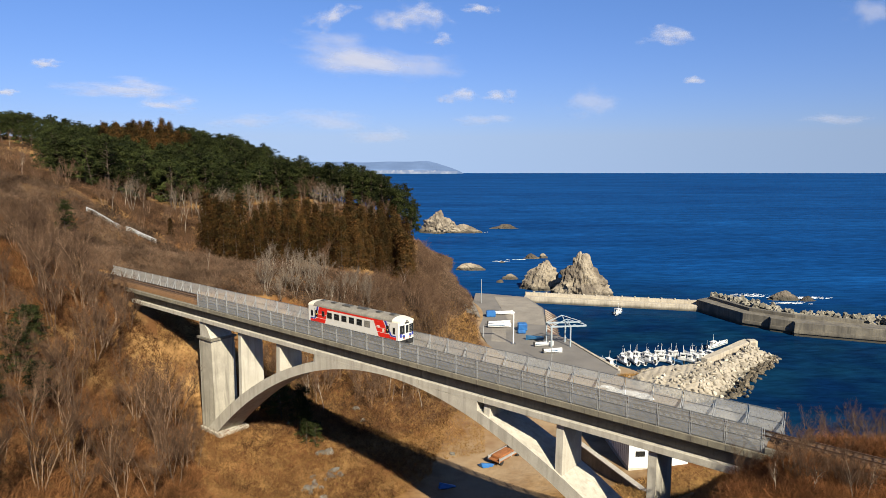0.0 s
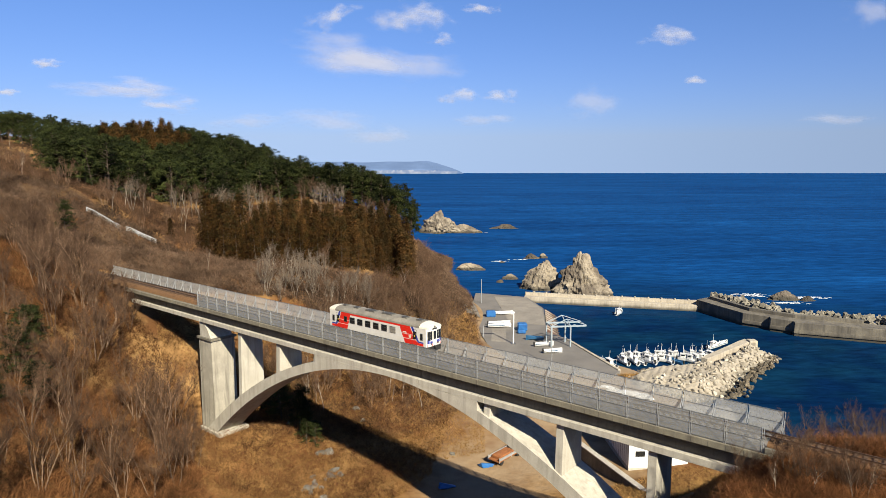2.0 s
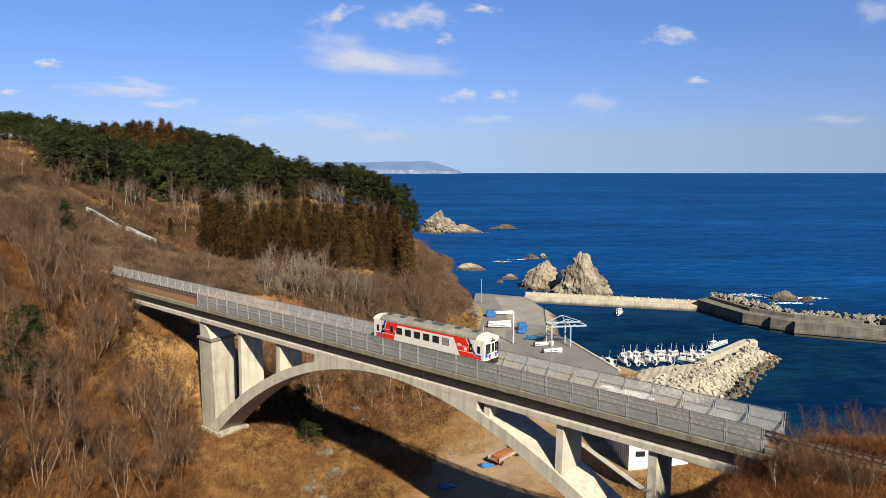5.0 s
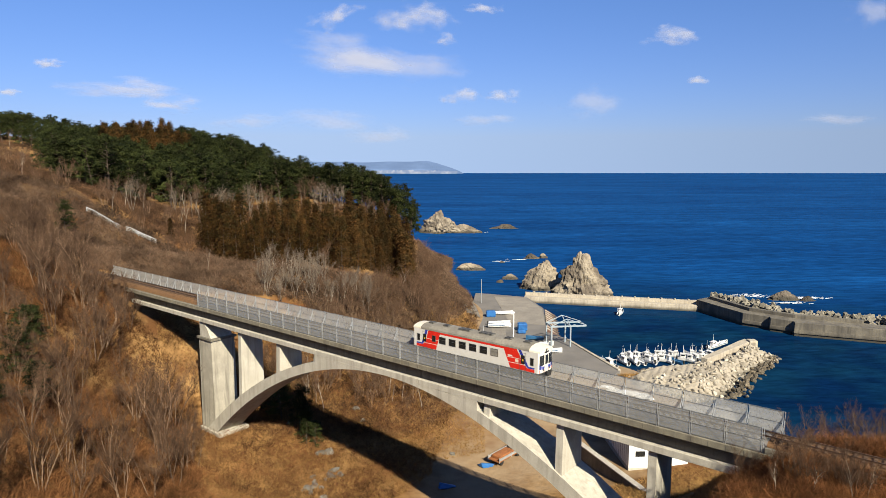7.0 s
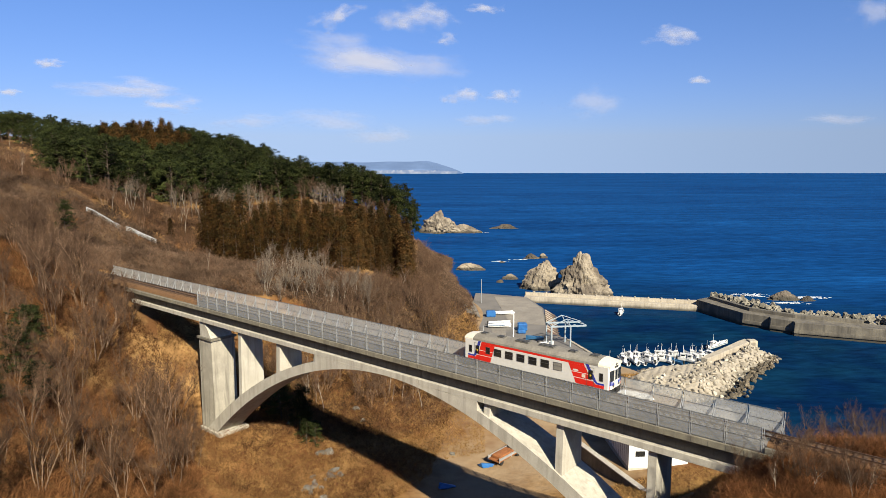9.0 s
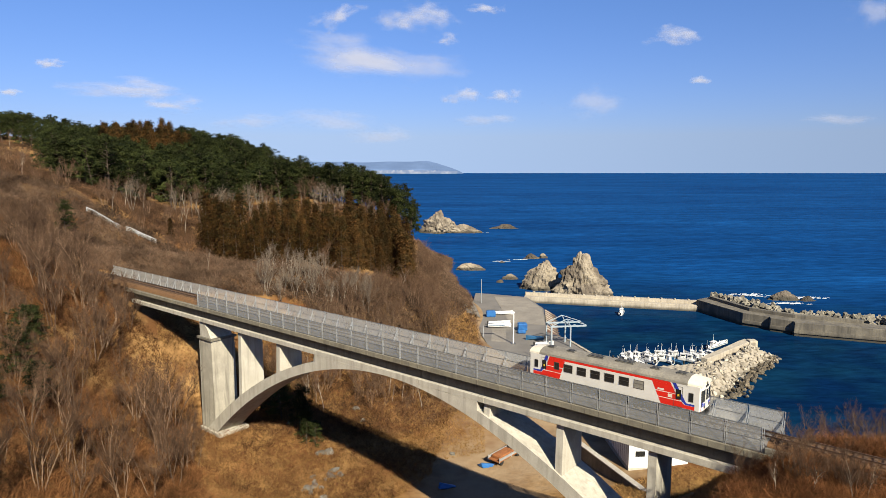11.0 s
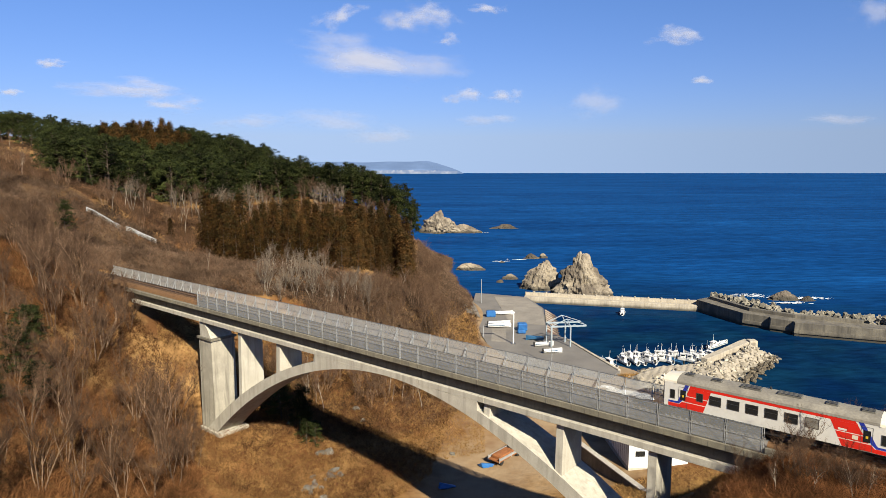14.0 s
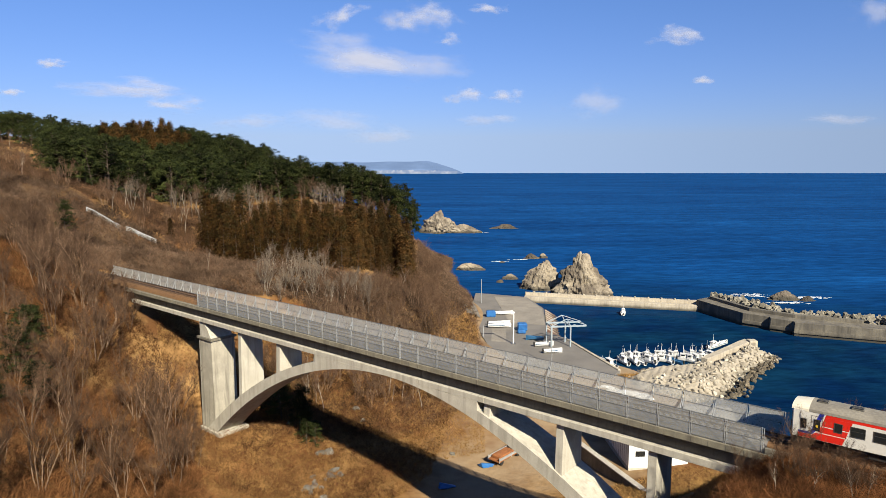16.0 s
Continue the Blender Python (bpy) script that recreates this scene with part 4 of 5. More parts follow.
rng = random.Random(3)
for k in range(26):
    u = k / 25
    x, y = 46.5 + 23 * u + rng.uniform(-0.8, 0.8), 160.3 + 2.6 * u + (k % 2) * 3.0 + rng.uniform(-0.7, 0.7)
    boat("launch" if k % 5 != 4 else "skiff", pose(x, y, 0.15, 0, rng.uniform(-2, 2), rng.uniform(40, 150)), "white fishing boat with small cabin moored at the jetty", rng.uniform(4.2, 6.4), k == 14)
boat("launch", pose(41.8, 158.5, 0.15, 0, 0, 110), "white fishing boat with tall mast moored at the quay", 7)
drifter = boat("launch", pose(60.8, 216, 0.15, 0, 0, 55), "small white fishing boat afloat in the harbour basin", 6.5)
boat("launch", pose(75.5, 174.5, 0.15, 0, 0, 35), "white boat moored behind the jetty head", 6.5)
boat("skiff", pose(78.5, 177, 0.15, 0, 0, 35), "open grey boat moored behind the jetty head", 6)
for x, y, rz, ln in ((17.2, 192.5, 5, 6.8), (17.0, 189.3, 3, 7.0), (19.5, 206, 5, 6.5), (27.2, 168.8, 8, 5.2), (28.5, 162.5, 8, 5.0)):
    boat("skiff", pose(x, y, 2.35, 0, 0, rz), "white open boat laid up on the quay", ln, group="boats ashore")
boat("skiff", pose(25.6, 175, 2.35, 0, 0, 175), "pale blue covered boat laid up on the quay", 5.0, True, group="boats ashore")


def hoist():
    h = empty("boat_hoist", pose(31.5, 170.5, 2.0, 0, 0, 8), "pale blue steel gantry hoist for lifting boats", "crane")
    for x in (-2.9, 2.4):
        for y in (-2.2, 2.2):
            part("leg", box(x - 0.17, x + 0.17, y - 0.17, y + 0.17, 0, 5.4), "crane", h)
    for y in (-2.2, 2.2):
        part("beam", box(-3.2, 6.8, y - 0.14, y + 0.14, 5.4, 5.8), "crane", h)
        bm = tube((-3.0, y, 5.7), (1.4, y, 7.6), 0.13)
        tube((1.4, y, 7.6), (6.7, y, 5.8), 0.1, bm=bm)
        tube((1.4, y, 7.6), (2.4, y, 5.6), 0.12, bm=bm)
        part("truss", bm, "crane", h)
    for x in (-2.9, 2.4, 6.6):
        part("cross_beam", box(x - 0.12, x + 0.12, -2.06, 2.06, 5.45, 5.75), "crane", h)
    part("hoist_block", box(4.0, 4.6, -0.4, 0.4, 4.9, 5.45, bevel=0.05), "crane", h)


hoist()


def davit():
    d = empty("jib_crane", pose(19.2, 171.5, 2.0, 0, 0, 0), "white steel jib crane post standing on the quay", "crane")
    part("post", tube((0, 0, 0), (0, 0, 9.0), 0.21, 0.17, 10), "hull", d)
    part("jib", box(-4.2, 0.3, -0.16, 0.16, 8.45, 8.8, bevel=0.04), "hull", d)
    part("base_plate", box(-0.6, 0.6, -0.6, 0.6, 0, 0.12), "steel", d)


davit()
for x, y, w, dd, hh in ((15.4, 203.5, 3.0, 2.2, 1.9), (23.4, 186, 2.8, 2.2, 2.2), (22.8, 182.5, 2.4, 1.5, 1.0)):
    c = tagged(part("tarp_stack", box(x - w / 2, x + w / 2, y - dd / 2, y + dd / 2, 2.0, 2.0 + hh, bevel=0.25), "tarp"), "stack of gear under bright blue tarpaulin on the quay", "tarpaulin", "tarpaulin stacks")
for x, y, hgt in ((13.6, 224, 8.5), (26.4, 152, 9.5), (11.4, 178, 3.2)):
    p = empty("pole", pose(x, y, 2.0), "slim pale utility pole beside the quay road", "pole", "quay poles")
    part("shaft", tube((0, 0, 0), (0, 0, hgt), 0.13, 0.09, 8), "post", p)
    part("cap", tube((0, 0, hgt), (0, 0, hgt + 0.15), 0.12, 0.05, 8), "post", p)
# white net heaps beyond the fence
rng = random.Random(8)
for k in range(7):
    bm = bmesh.new()
    for _ in range(40):
        a, r = rng.uniform(0, 6.28), rng.random() ** 0.5
        bm.verts.new((2.0 * r * math.cos(a), 0.9 * r * math.sin(a), rng.uniform(0, 0.9) * (1 - r * r)))
    bmesh.ops.convex_hull(bm, input=bm.verts[:])
    ob = tagged(part("net_heap", bm, "hull"), "heap of pale fishing net and floats", "fishing net", "net heaps")
    ob.matrix_world = pose(35 + 1.3 * k + rng.uniform(-1, 1), 134.5 - 1.3 * k + rng.uniform(-1.5, 1.5), float(land([35 + 1.3 * k], [134.5 - 1.3 * k])[0]), 0, 0, rng.uniform(-30, 30))


# ---- valley floor: sheds, retaining wall, flatbed ----
def shed(m, w, d, h, label, wall="house_white"):
    s = empty("shed", m, label, "building", "valley sheds")
    body = part("wall", box(-w / 2, w / 2, -d / 2, d / 2, 0, h), wall, s)
    part("roof", prism([(-d / 2 - 0.5, h + 0.004), (d / 2 + 0.5, h + 0.004), (d / 2 + 0.5, h + 0.2), (0, h + 1.5), (-d / 2 - 0.5, h + 0.2)], "x", -w / 2 - 0.5, w / 2 + 0.5), "house_grey", s, "grey sheet metal roof")
    for k in range(int(w / 3.2)):
        x = -w / 2 + 1.8 + 3.2 * k
        win = part("window", box(x - 0.75, x + 0.75, -d / 2 - 0.03, -d / 2 + 0.02, h * 0.45, h * 0.45 + 0.9), "glass", body)
        part("sill", box(x - 0.85, x + 0.85, -d / 2 - 0.1, -d / 2 + 0.02, h * 0.45 - 0.1, h * 0.45), "house_white", win)
    for k in range(int(d / 0.9)):
        part("batten", box(-w / 2 - 0.03, -w / 2, -d / 2 + 0.3 + 0.9 * k, -d / 2 + 0.36 + 0.9 * k, 0.1, h), "house_grey", body)
    part("plinth", box(-w / 2 - 0.05, w / 2 + 0.05, -d / 2 - 0.05, d / 2 + 0.05, -1.5, 0.25), "concrete", s)


shed(pose(33.6, 102.5, 2.7, 0, 0, 3), 9.5, 12, 4.6, "white sided shed under the bridge with grey roof")
shed(pose(46, 108, 3.0, 0, 0, -10), 7, 8, 4.0, "small white shed beside the bridge pier")
bm = prism([(-17, 0), (17, 0), (17, 3.4), (-17, 3.4)], "y", -0.35, 0.35)
ob = tagged(part("retaining_wall", bm, "dark_concrete"), "long grey concrete retaining wall running under the bridge", "wall", kind="structure")
ob.matrix_world = pose(26.5, 91, 1.2, 0, 0, -70)
bm = box(-17, 17, -0.5, 0.5, 3.405, 3.6, bevel=0.03)
part("coping", bm, "concrete", ob)


def flatbed():
    t = empty("flatbed_trailer", pose(10.3, 101, float(land([10.3], [101.0])[0]), 0, 0, 48), "flatbed trailer with rusty load and grey side boards", "trailer")
    part("bed", box(-3.2, 3.2, -1.1, 1.1, 0.75, 0.95), "rust", t)
    for y in (-1.13, 1.1):
        part("side_board", box(-3.2, 3.2, y, y + 0.04, 0.95, 1.4), "post", t)
    for x in (-3.2, 0, 3.1):
        for y in (-1.18, 1.15):
            part("stake", box(x, x + 0.1, y, y + 0.06, 0.7, 1.6), "post", t)
    part("load", box(-2.6, 1.2, -0.9, 0.9, 0.95, 1.5, bevel=0.1), "rust", t, "rust-orange sheet load")
    part("crate", box(1.6, 2.9, -0.8, 0.8, 0.95, 1.9, bevel=0.05), "rust_wood", t)
    for x in (-2.2, 2.2):
        for y in (-0.95, 0.75):
            part("wheel", tube((x, y, 0.42), (x, y + 0.22, 0.42), 0.42, sides=16), "black", t)


flatbed()
for x, y, w in ((6.9, 98.8, 2.9), (0.5, 92.5, 2.8)):
    bm = bmesh.new()
    for _ in range(26):
        bm.verts.new((rng.uniform(-w / 2, w / 2), rng.uniform(-0.8, 0.8), rng.random() ** 2 * 0.9))
    bmesh.ops.convex_hull(bm, input=bm.verts[:])
    ob = tagged(part("tarpaulin", bm, "tarp"), "crumpled blue tarpaulin lying on the valley floor", "tarpaulin", "tarpaulins on the ground")
    ob.matrix_world = pose(x, y, float(land([x], [y])[0]) - 0.05, 0, 0, 20)


# ---- sea rocks ----
def sea_rock(x, y, w, d, h, seed, material="rock", lean=0.0, sharp=1.0, label="jagged weathered rock standing in the sea"):
    bm = bmesh.new()
    bmesh.ops.create_icosphere(bm, subdivisions=5, radius=1.0)
    off = Vector((seed * 7.1, seed * 3.3, 0))
    for v in bm.verts:
        p = v.co.copy()
        up = max(0.0, p.z)
        r = math.hypot(p.x, p.y)
        taper = (1 - up) ** (0.62 * sharp) / max(r, 1e-3) if up > 0 and r > 1e-3 else 1.0
        base = Vector((p.x * taper if up > 0 else p.x, p.y * taper if up > 0 else p.y, p.z))
        q = Vector((base.x * w / 2, base.y * d / 2, max(base.z, -0.25) * h))
        nz = noise.fractal(q * 0.12 + off, 1.0, 2.0, 5) * 0.30 + abs(noise.noise(q * 0.4 + off)) * 0.26 - abs(noise.noise(q * 1.1 + off)) * 0.16
        cells = noise.voronoi(Vector((q.x, q.y, q.z * 1.5)) * (2.6 / (h + 5)) + off)[0]
        crack = max(0.0, 0.22 - (cells[1] - cells[0])) / 0.22
        bed = (q.z * 0.55 + 0.25 * q.x * 0.55 + noise.noise(q * 0.3 + off)) % 1.0
        k = 1 + nz - 0.1 - 0.13 * crack + 0.09 * (bed - 0.5)
        v.co = Vector((q.x * k + lean * max(q.z, 0), q.y * k, q.z * (1 + nz * 0.45) - 0.8))
    ob = tagged(part("sea_rock", bm, material), label, "rock", "sea rocks")
    ob.matrix_world = pose(x, y, 0)
    return ob


sea_rock(55.5, 249, 27, 18, 16.5, 1, lean=-0.12, sharp=1.3, label="tall pale pointed sea stack off the breakwater")
sea_rock(39.8, 263, 19, 15, 13.2, 2, lean=0.22, sharp=1.15, label="brown sea stack beside a taller one")
sea_rock(48, 256, 8, 6, 4, 3, "dark_rock")
sea_rock(-3, 490, 31, 22, 17, 4, sharp=1.0, label="long pale rocky islet off the headland")
sea_rock(16, 488, 30, 10, 7, 5)
sea_rock(50, 522, 26, 8, 4.5, 6, "dark_rock", label="low dark reef breaking the surface")
sea_rock(13, 311, 17, 8, 4.2, 7)
sea_rock(30, 285, 9, 5, 3, 8)
sea_rock(25, 277, 5, 4, 1.8, 9, "dark_rock")
sea_rock(48, 350, 12, 6, 3.5, 10, "dark_rock")
sea_rock(55, 352, 7, 5, 3.5, 11)
sea_rock(31, 335, 5, 3, 1.6, 12, "dark_rock")
sea_rock(129, 240, 14, 7, 4.2, 13, "rock", sharp=1.3, label="low dark rock washed by breaking surf")
sea_rock(137, 238, 8, 5, 2.5, 14, "dark_rock")

rng = random.Random(19)
BOULDERS = [stone_mesh(k + 40, 0.6) for k in range(3)]
for k in range(24):
    x, y = rng.uniform(-20.5, -15.5), rng.uniform(86, 97)
    if k > 15:
        x, y = rng.uniform(-30, 4), rng.uniform(84, 120)
    ob = tagged(mesh_part("boulder", BOULDERS[k % 3], "boulder"), "pale grey boulder lying in the dry grass", "boulder", "boulders")
    ob.matrix_world = pose(x, y, float(land([x], [y])[0]) + 0.1, rng.uniform(-30, 30), rng.uniform(-30, 30), rng.uniform(0, 360)) @ Matrix.Scale(rng.uniform(0.4, 1.1), 4)

# concrete-faced slope above the quay road, lying on the hillside
bm = bmesh.new()
rows = []
for k in range(22):
    u = k / 21
    foot, y = 11.8 - 9.0 * u * u, 200 + 64 * u
    xs_ = [foot + 0.6 - j * (0.9 + 0.7 * math.sin(math.pi * min(1, u * 1.1))) for j in range(7)]
    zs_ = land(xs_, [y] * 7)
    rows.append([bm.verts.new((x, y, z + (0.28 if 0 < j < 6 else -0.3))) for j, (x, z) in enumerate(zip(xs_, zs_))])
for q0, q1 in zip(rows, rows[1:]):
    for i in range(6):
        bm.faces.new((q0[i], q1[i], q1[i + 1], q0[i + 1]))
tagged(part("faced_slope", bm, "faced"), "grey stained concrete-faced slope above the quay road", "retaining slope", kind="structure")


def foam_patch(x, y, w, d, seed):
    r = random.Random(seed)
    bm = bmesh.new()
    for _ in range(int(w * 6)):
        px, py = r.gauss(0, w * 0.22), r.gauss(0, d * 0.22)
        a0, rad = r.uniform(0, 6), r.uniform(0.12, 0.5)
        vs = [bm.verts.new((px + rad * 2.4 * math.cos(a0 + k * 1.05) * r.uniform(0.6, 1), py + rad * math.sin(a0 + k * 1.05) * r.uniform(0.6, 1), 0.05 + 0.1 * r.random())) for k in range(6)]
        bm.faces.new(vs)
    ob = tagged(part("surf_foam", bm, "foam"), "white breaking surf round the reef", "foam", "surf", "stuff")
    ob.matrix_world = pose(x, y, 0.05)
    return ob


foams = [foam_patch(120, 248, 14, 7, 1), foam_patch(140, 243, 16, 5, 2), foam_patch(128, 233, 14, 3, 3), foam_patch(30, 338, 9, 4, 4), foam_patch(22, 489, 22, 4, 5), foam_patch(42, 345, 8, 2, 6)]

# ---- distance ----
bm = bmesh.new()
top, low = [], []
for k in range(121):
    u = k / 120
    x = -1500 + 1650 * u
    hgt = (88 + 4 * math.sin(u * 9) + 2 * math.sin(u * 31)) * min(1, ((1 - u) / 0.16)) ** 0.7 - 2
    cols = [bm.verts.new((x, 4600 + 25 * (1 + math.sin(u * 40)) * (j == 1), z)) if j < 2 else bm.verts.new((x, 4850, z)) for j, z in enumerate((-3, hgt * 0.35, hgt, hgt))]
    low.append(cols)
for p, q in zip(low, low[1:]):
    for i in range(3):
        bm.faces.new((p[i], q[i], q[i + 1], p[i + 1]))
# air haze over the distance is painted into these bluish base colours
M["far_land"] = surf("haze-tinted wooded cape", (0.100, 0.152, 0.265), (0.088, 0.136, 0.242), 1.0, 0.012, 12, 0.0, spec=0.0, grime=0.15)
M["far_cliff"] = surf("haze-tinted pale cliff", (0.24, 0.265, 0.32), (0.125, 0.165, 0.25), 1.0, 0.02, 6, 0.0, spec=0.0, ramp=(0.42, 0.56), grime=0.1)
cape = tagged(part("distant_cape", bm, "far_land"), "long low cape on the horizon, tinted haze blue", "headland", kind="structure")
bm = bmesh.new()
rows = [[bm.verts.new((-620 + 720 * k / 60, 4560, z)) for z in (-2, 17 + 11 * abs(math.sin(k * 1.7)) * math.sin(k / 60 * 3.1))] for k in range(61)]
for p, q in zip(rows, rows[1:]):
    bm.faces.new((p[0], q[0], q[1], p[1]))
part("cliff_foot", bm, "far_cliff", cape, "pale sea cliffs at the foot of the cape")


def cloud_material(name, dens):
    m = bpy.data.materials.new(name)
    m.use_nodes = True
    nt = m.node_tree
    out = nt.nodes["Material Output"]
    nt.nodes.remove(nt.nodes["Principled BSDF"])
    tc = nt.nodes.new("ShaderNodeTexCoord")
    geo = nt.nodes.new("ShaderNodeNewGeometry")
    ln = nt.nodes.new("ShaderNodeVectorMath")
    ln.operation = "LENGTH"
    flat = nt.nodes.new("ShaderNodeVectorMath")
    flat.operation = "MULTIPLY"
    flat.inputs[1].default_value = (1, 0, 1)
    nt.links.new(tc.outputs["Object"], flat.inputs[0])
    nt.links.new(flat.outputs[0], ln.inputs[0])
    def nz(scale, vec, detail):
        n = nt.nodes.new("ShaderNodeTexNoise")
        n.inputs["Scale"].default_value, n.inputs["Detail"].default_value = scale, detail
        nt.links.new(vec, n.inputs["Vector"])
        return n.outputs[0]
    info = nt.nodes.new("ShaderNodeObjectInfo")
    addv = nt.nodes.new("ShaderNodeVectorMath")
    addv.operation = "MULTIPLY_ADD"
    addv.inputs[1].default_value = (1.0, 1, 0.7)
    comb = nt.nodes.new("ShaderNodeMath")
    comb.operation = "MULTIPLY"
    comb.inputs[1].default_value = 40
    nt.links.new(info.outputs["Random"], comb.inputs[0])
    nt.links.new(flat.outputs[0], addv.inputs[0])
    nt.links.new(comb.outputs[0], addv.inputs[2])
    n1 = nz(1.5, addv.outputs[0], 6)
    # dense in the middle, ragged at the rim
    ma = nt.nodes.new("ShaderNodeMath")
    ma.operation = "MULTIPLY_ADD"
    ma.inputs[1].default_value, ma.inputs[2].default_value = 2.4, -0.55
    nt.links.new(n1, ma.inputs[0])
    mb = nt.nodes.new("ShaderNodeMath")
    mb.operation = "SUBTRACT"
    nt.links.new(ma.outputs[0], mb.inputs[0])
    nt.links.new(ln.outputs["Value"], mb.inputs[1])
    rg = nt.nodes.new("ShaderNodeMapRange")
    rg.interpolation_type = "SMOOTHSTEP"
    for i, v in enumerate((-0.3, 0.85, 0.0, dens)):
        rg.inputs[i + 1].default_value = v
    nt.links.new(mb.outputs[0], rg.inputs[0])
    tr, df, mx = nt.nodes.new("ShaderNodeBsdfTransparent"), nt.nodes.new("ShaderNodeBsdfDiffuse"), nt.nodes.new("ShaderNodeMixShader")
    df.inputs[0].default_value = (0.275, 0.285, 0.33, 1)
    nt.links.new(rg.outputs[0], mx.inputs[0])
    nt.links.new(tr.outputs[0], mx.inputs[1])
    nt.links.new(df.outputs[0], mx.inputs[2])
    nt.links.new(mx.outputs[0], out.inputs[0])
    return m


M["cloud"] = cloud_material("cloud", 0.82)
M["thin_cloud"] = cloud_material("thin cloud", 0.38)
bm = bmesh.new()
rings = []
for i in range(9):
    r = i / 8 * 1.25
    rings.append([bm.verts.new((r * math.cos(a), -0.12 * (1 - (r / 1.25) ** 2), r * math.sin(a))) for a in [math.tau * k / 28 for k in range(28)]] if i else [bm.verts.new((0, -0.12, 0))])
for k in range(28):
    bm.faces.new((rings[0][0], rings[1][k], rings[1][(k + 1) % 28]))
    for i in range(1, 8):
        bm.faces.new((rings[i][k], rings[i + 1][k], rings[i + 1][(k + 1) % 28], rings[i][(k + 1) % 28]))
cloud_me = bpy.data.meshes.new("cloud")
bm.to_mesh(cloud_me), bm.free()
thin_me = cloud_me.copy()
cloud_me.materials.append(M["cloud"]), thin_me.materials.append(M["thin_cloud"])
clouds = []
FAR = 4700.0


def cloud(x, z, w, h, drift, thin=False, lean=0):
    ob = new("cloud", thin_me if thin else cloud_me)
    ob.scale = (w / 2, 60, h / 2)
    clouds.append((ob, x, z, drift, lean))
    ob.matrix_world = pose(x, FAR, z, 0, lean) @ Matrix.Diagonal((w / 2, 60, h / 2, 1))
    tagged(ob, "faint veil of thin cloud" if thin else "small white fair-weather cloud", "cloud", "clouds", "structure")
cloud(-786, 1086, 391, 161, 62, lean=-14)
cloud(-234, 1101, 577, 236, 62, lean=4)
cloud(-440, 795, 1560, 340, 49, lean=8)
cloud(4, 940, 257, 107, 54)
cloud(262, 1143, 288, 86, 58)
cloud(105, 558, 319, 129, 45)
cloud(399, 546, 309, 118, 45)
cloud(1582, 963, 463, 150, 66)
cloud(-2302, 601, 1107, 161, 49, lean=3)
cloud(-1982, 483, 556, 118, 45)
cloud(-2828, 773, 268, 75, 41)
cloud(1776, 656, 185, 86, 66)
cloud(-1433, 379, 566, 118, 41, True)
cloud(-826, 371, 875, 182, 37, True, lean=3)
cloud(1054, 494, 618, 236, 33, True)
cloud(2797, 387, 566, 107, 33, True)
cloud(3018, 1132, 463, 268, 49, True)
cloud(-3141, 577, 227, 75, 33)
cloud(308, 383, 463, 86, 25, True)
cloud(-463, 272, 618, 139, 25, True)

# ---- plants ----
def blades(centres, normals_seed, size, per, spread, flat=0.6, droop=0.0):
    """Many small leaf blades round clump centres, as one triangle soup."""
    r = np.random.RandomState(normals_seed)
    c = np.repeat(np.asarray(centres, float), per, 0)
    n = len(c)
    off = r.normal(0, 1, (n, 3)) * np.array([spread, spread, spread * flat]) * 0.55
    p = c + off
    d = r.normal(0, 1, (n, 3))
    d[:, 2] = d[:, 2] * 0.5 + 0.25 - droop
    d /= np.linalg.norm(d, axis=1, keepdims=True)
    e = np.cross(d, r.normal(0, 1, (n, 3)))
    e /= np.linalg.norm(e, axis=1, keepdims=True) + 1e-9
    L = size * r.uniform(0.6, 1.4, (n, 1))
    v = np.stack([p - e * L * 0.42, p + e * L * 0.42, p + d * L * 1.5], 1).reshape(-1, 3)
    return v, np.arange(n * 3).reshape(-1, 3)


def to_me(bm, name, material):
    me = bpy.data.meshes.new(name)
    bm.to_mesh(me), bm.free()
    me.materials.append(M[material])
    return me


def soup_me(name, v, f, material):
    me = mesh_np(name, v, f)
    me.materials.append(M[material])
    return me


def pine_kind(seed, slim=False):
    r = random.Random(seed)
    h = 10.5
    trunk = bmesh.new()
    limbs = trunk
    p = Vector((0, 0, -0.5))
    lean = Vector((r.uniform(-0.08, 0.08), r.uniform(-0.08, 0.08), 1))
    for i in range(5):
        q = p + lean * h / 5 * 0.95 + Vector((r.uniform(-0.2, 0.2), r.uniform(-0.2, 0.2), 0))
        tube(p, q, 0.24 - 0.04 * i, 0.20 - 0.04 * i, 6, trunk, caps=False)
        p = q
    centres = []
    for k in range(26):
        u = 0.20 + 0.80 * (k / 25) ** 0.8
        z = h * u
        a, reach = k * 2.4 + r.uniform(-0.5, 0.5), (2.9 * (1 - u) ** 0.95 + 0.25 if slim else 3.1 * (1 - u) ** 0.55 + 0.5) * r.uniform(0.65, 1.15)
        c = Vector((lean.x * z + math.cos(a) * reach, lean.y * z + math.sin(a) * reach, z + r.uniform(-0.3, 0.5)))
        tube((lean.x * z, lean.y * z, z - 0.7), c, 0.07, 0.03, 3, limbs, caps=False)
        centres.append(c)
        for _ in range(3):
            centres.append(c + Vector((r.gauss(0, 0.75), r.gauss(0, 0.75), r.gauss(0, 0.28))))
    v, f = blades(centres, seed, 0.27, 26, 0.62, 0.5)
    return to_me(trunk, "pine_trunk", "bark"), soup_me("pine_crown", v, f, "pine")


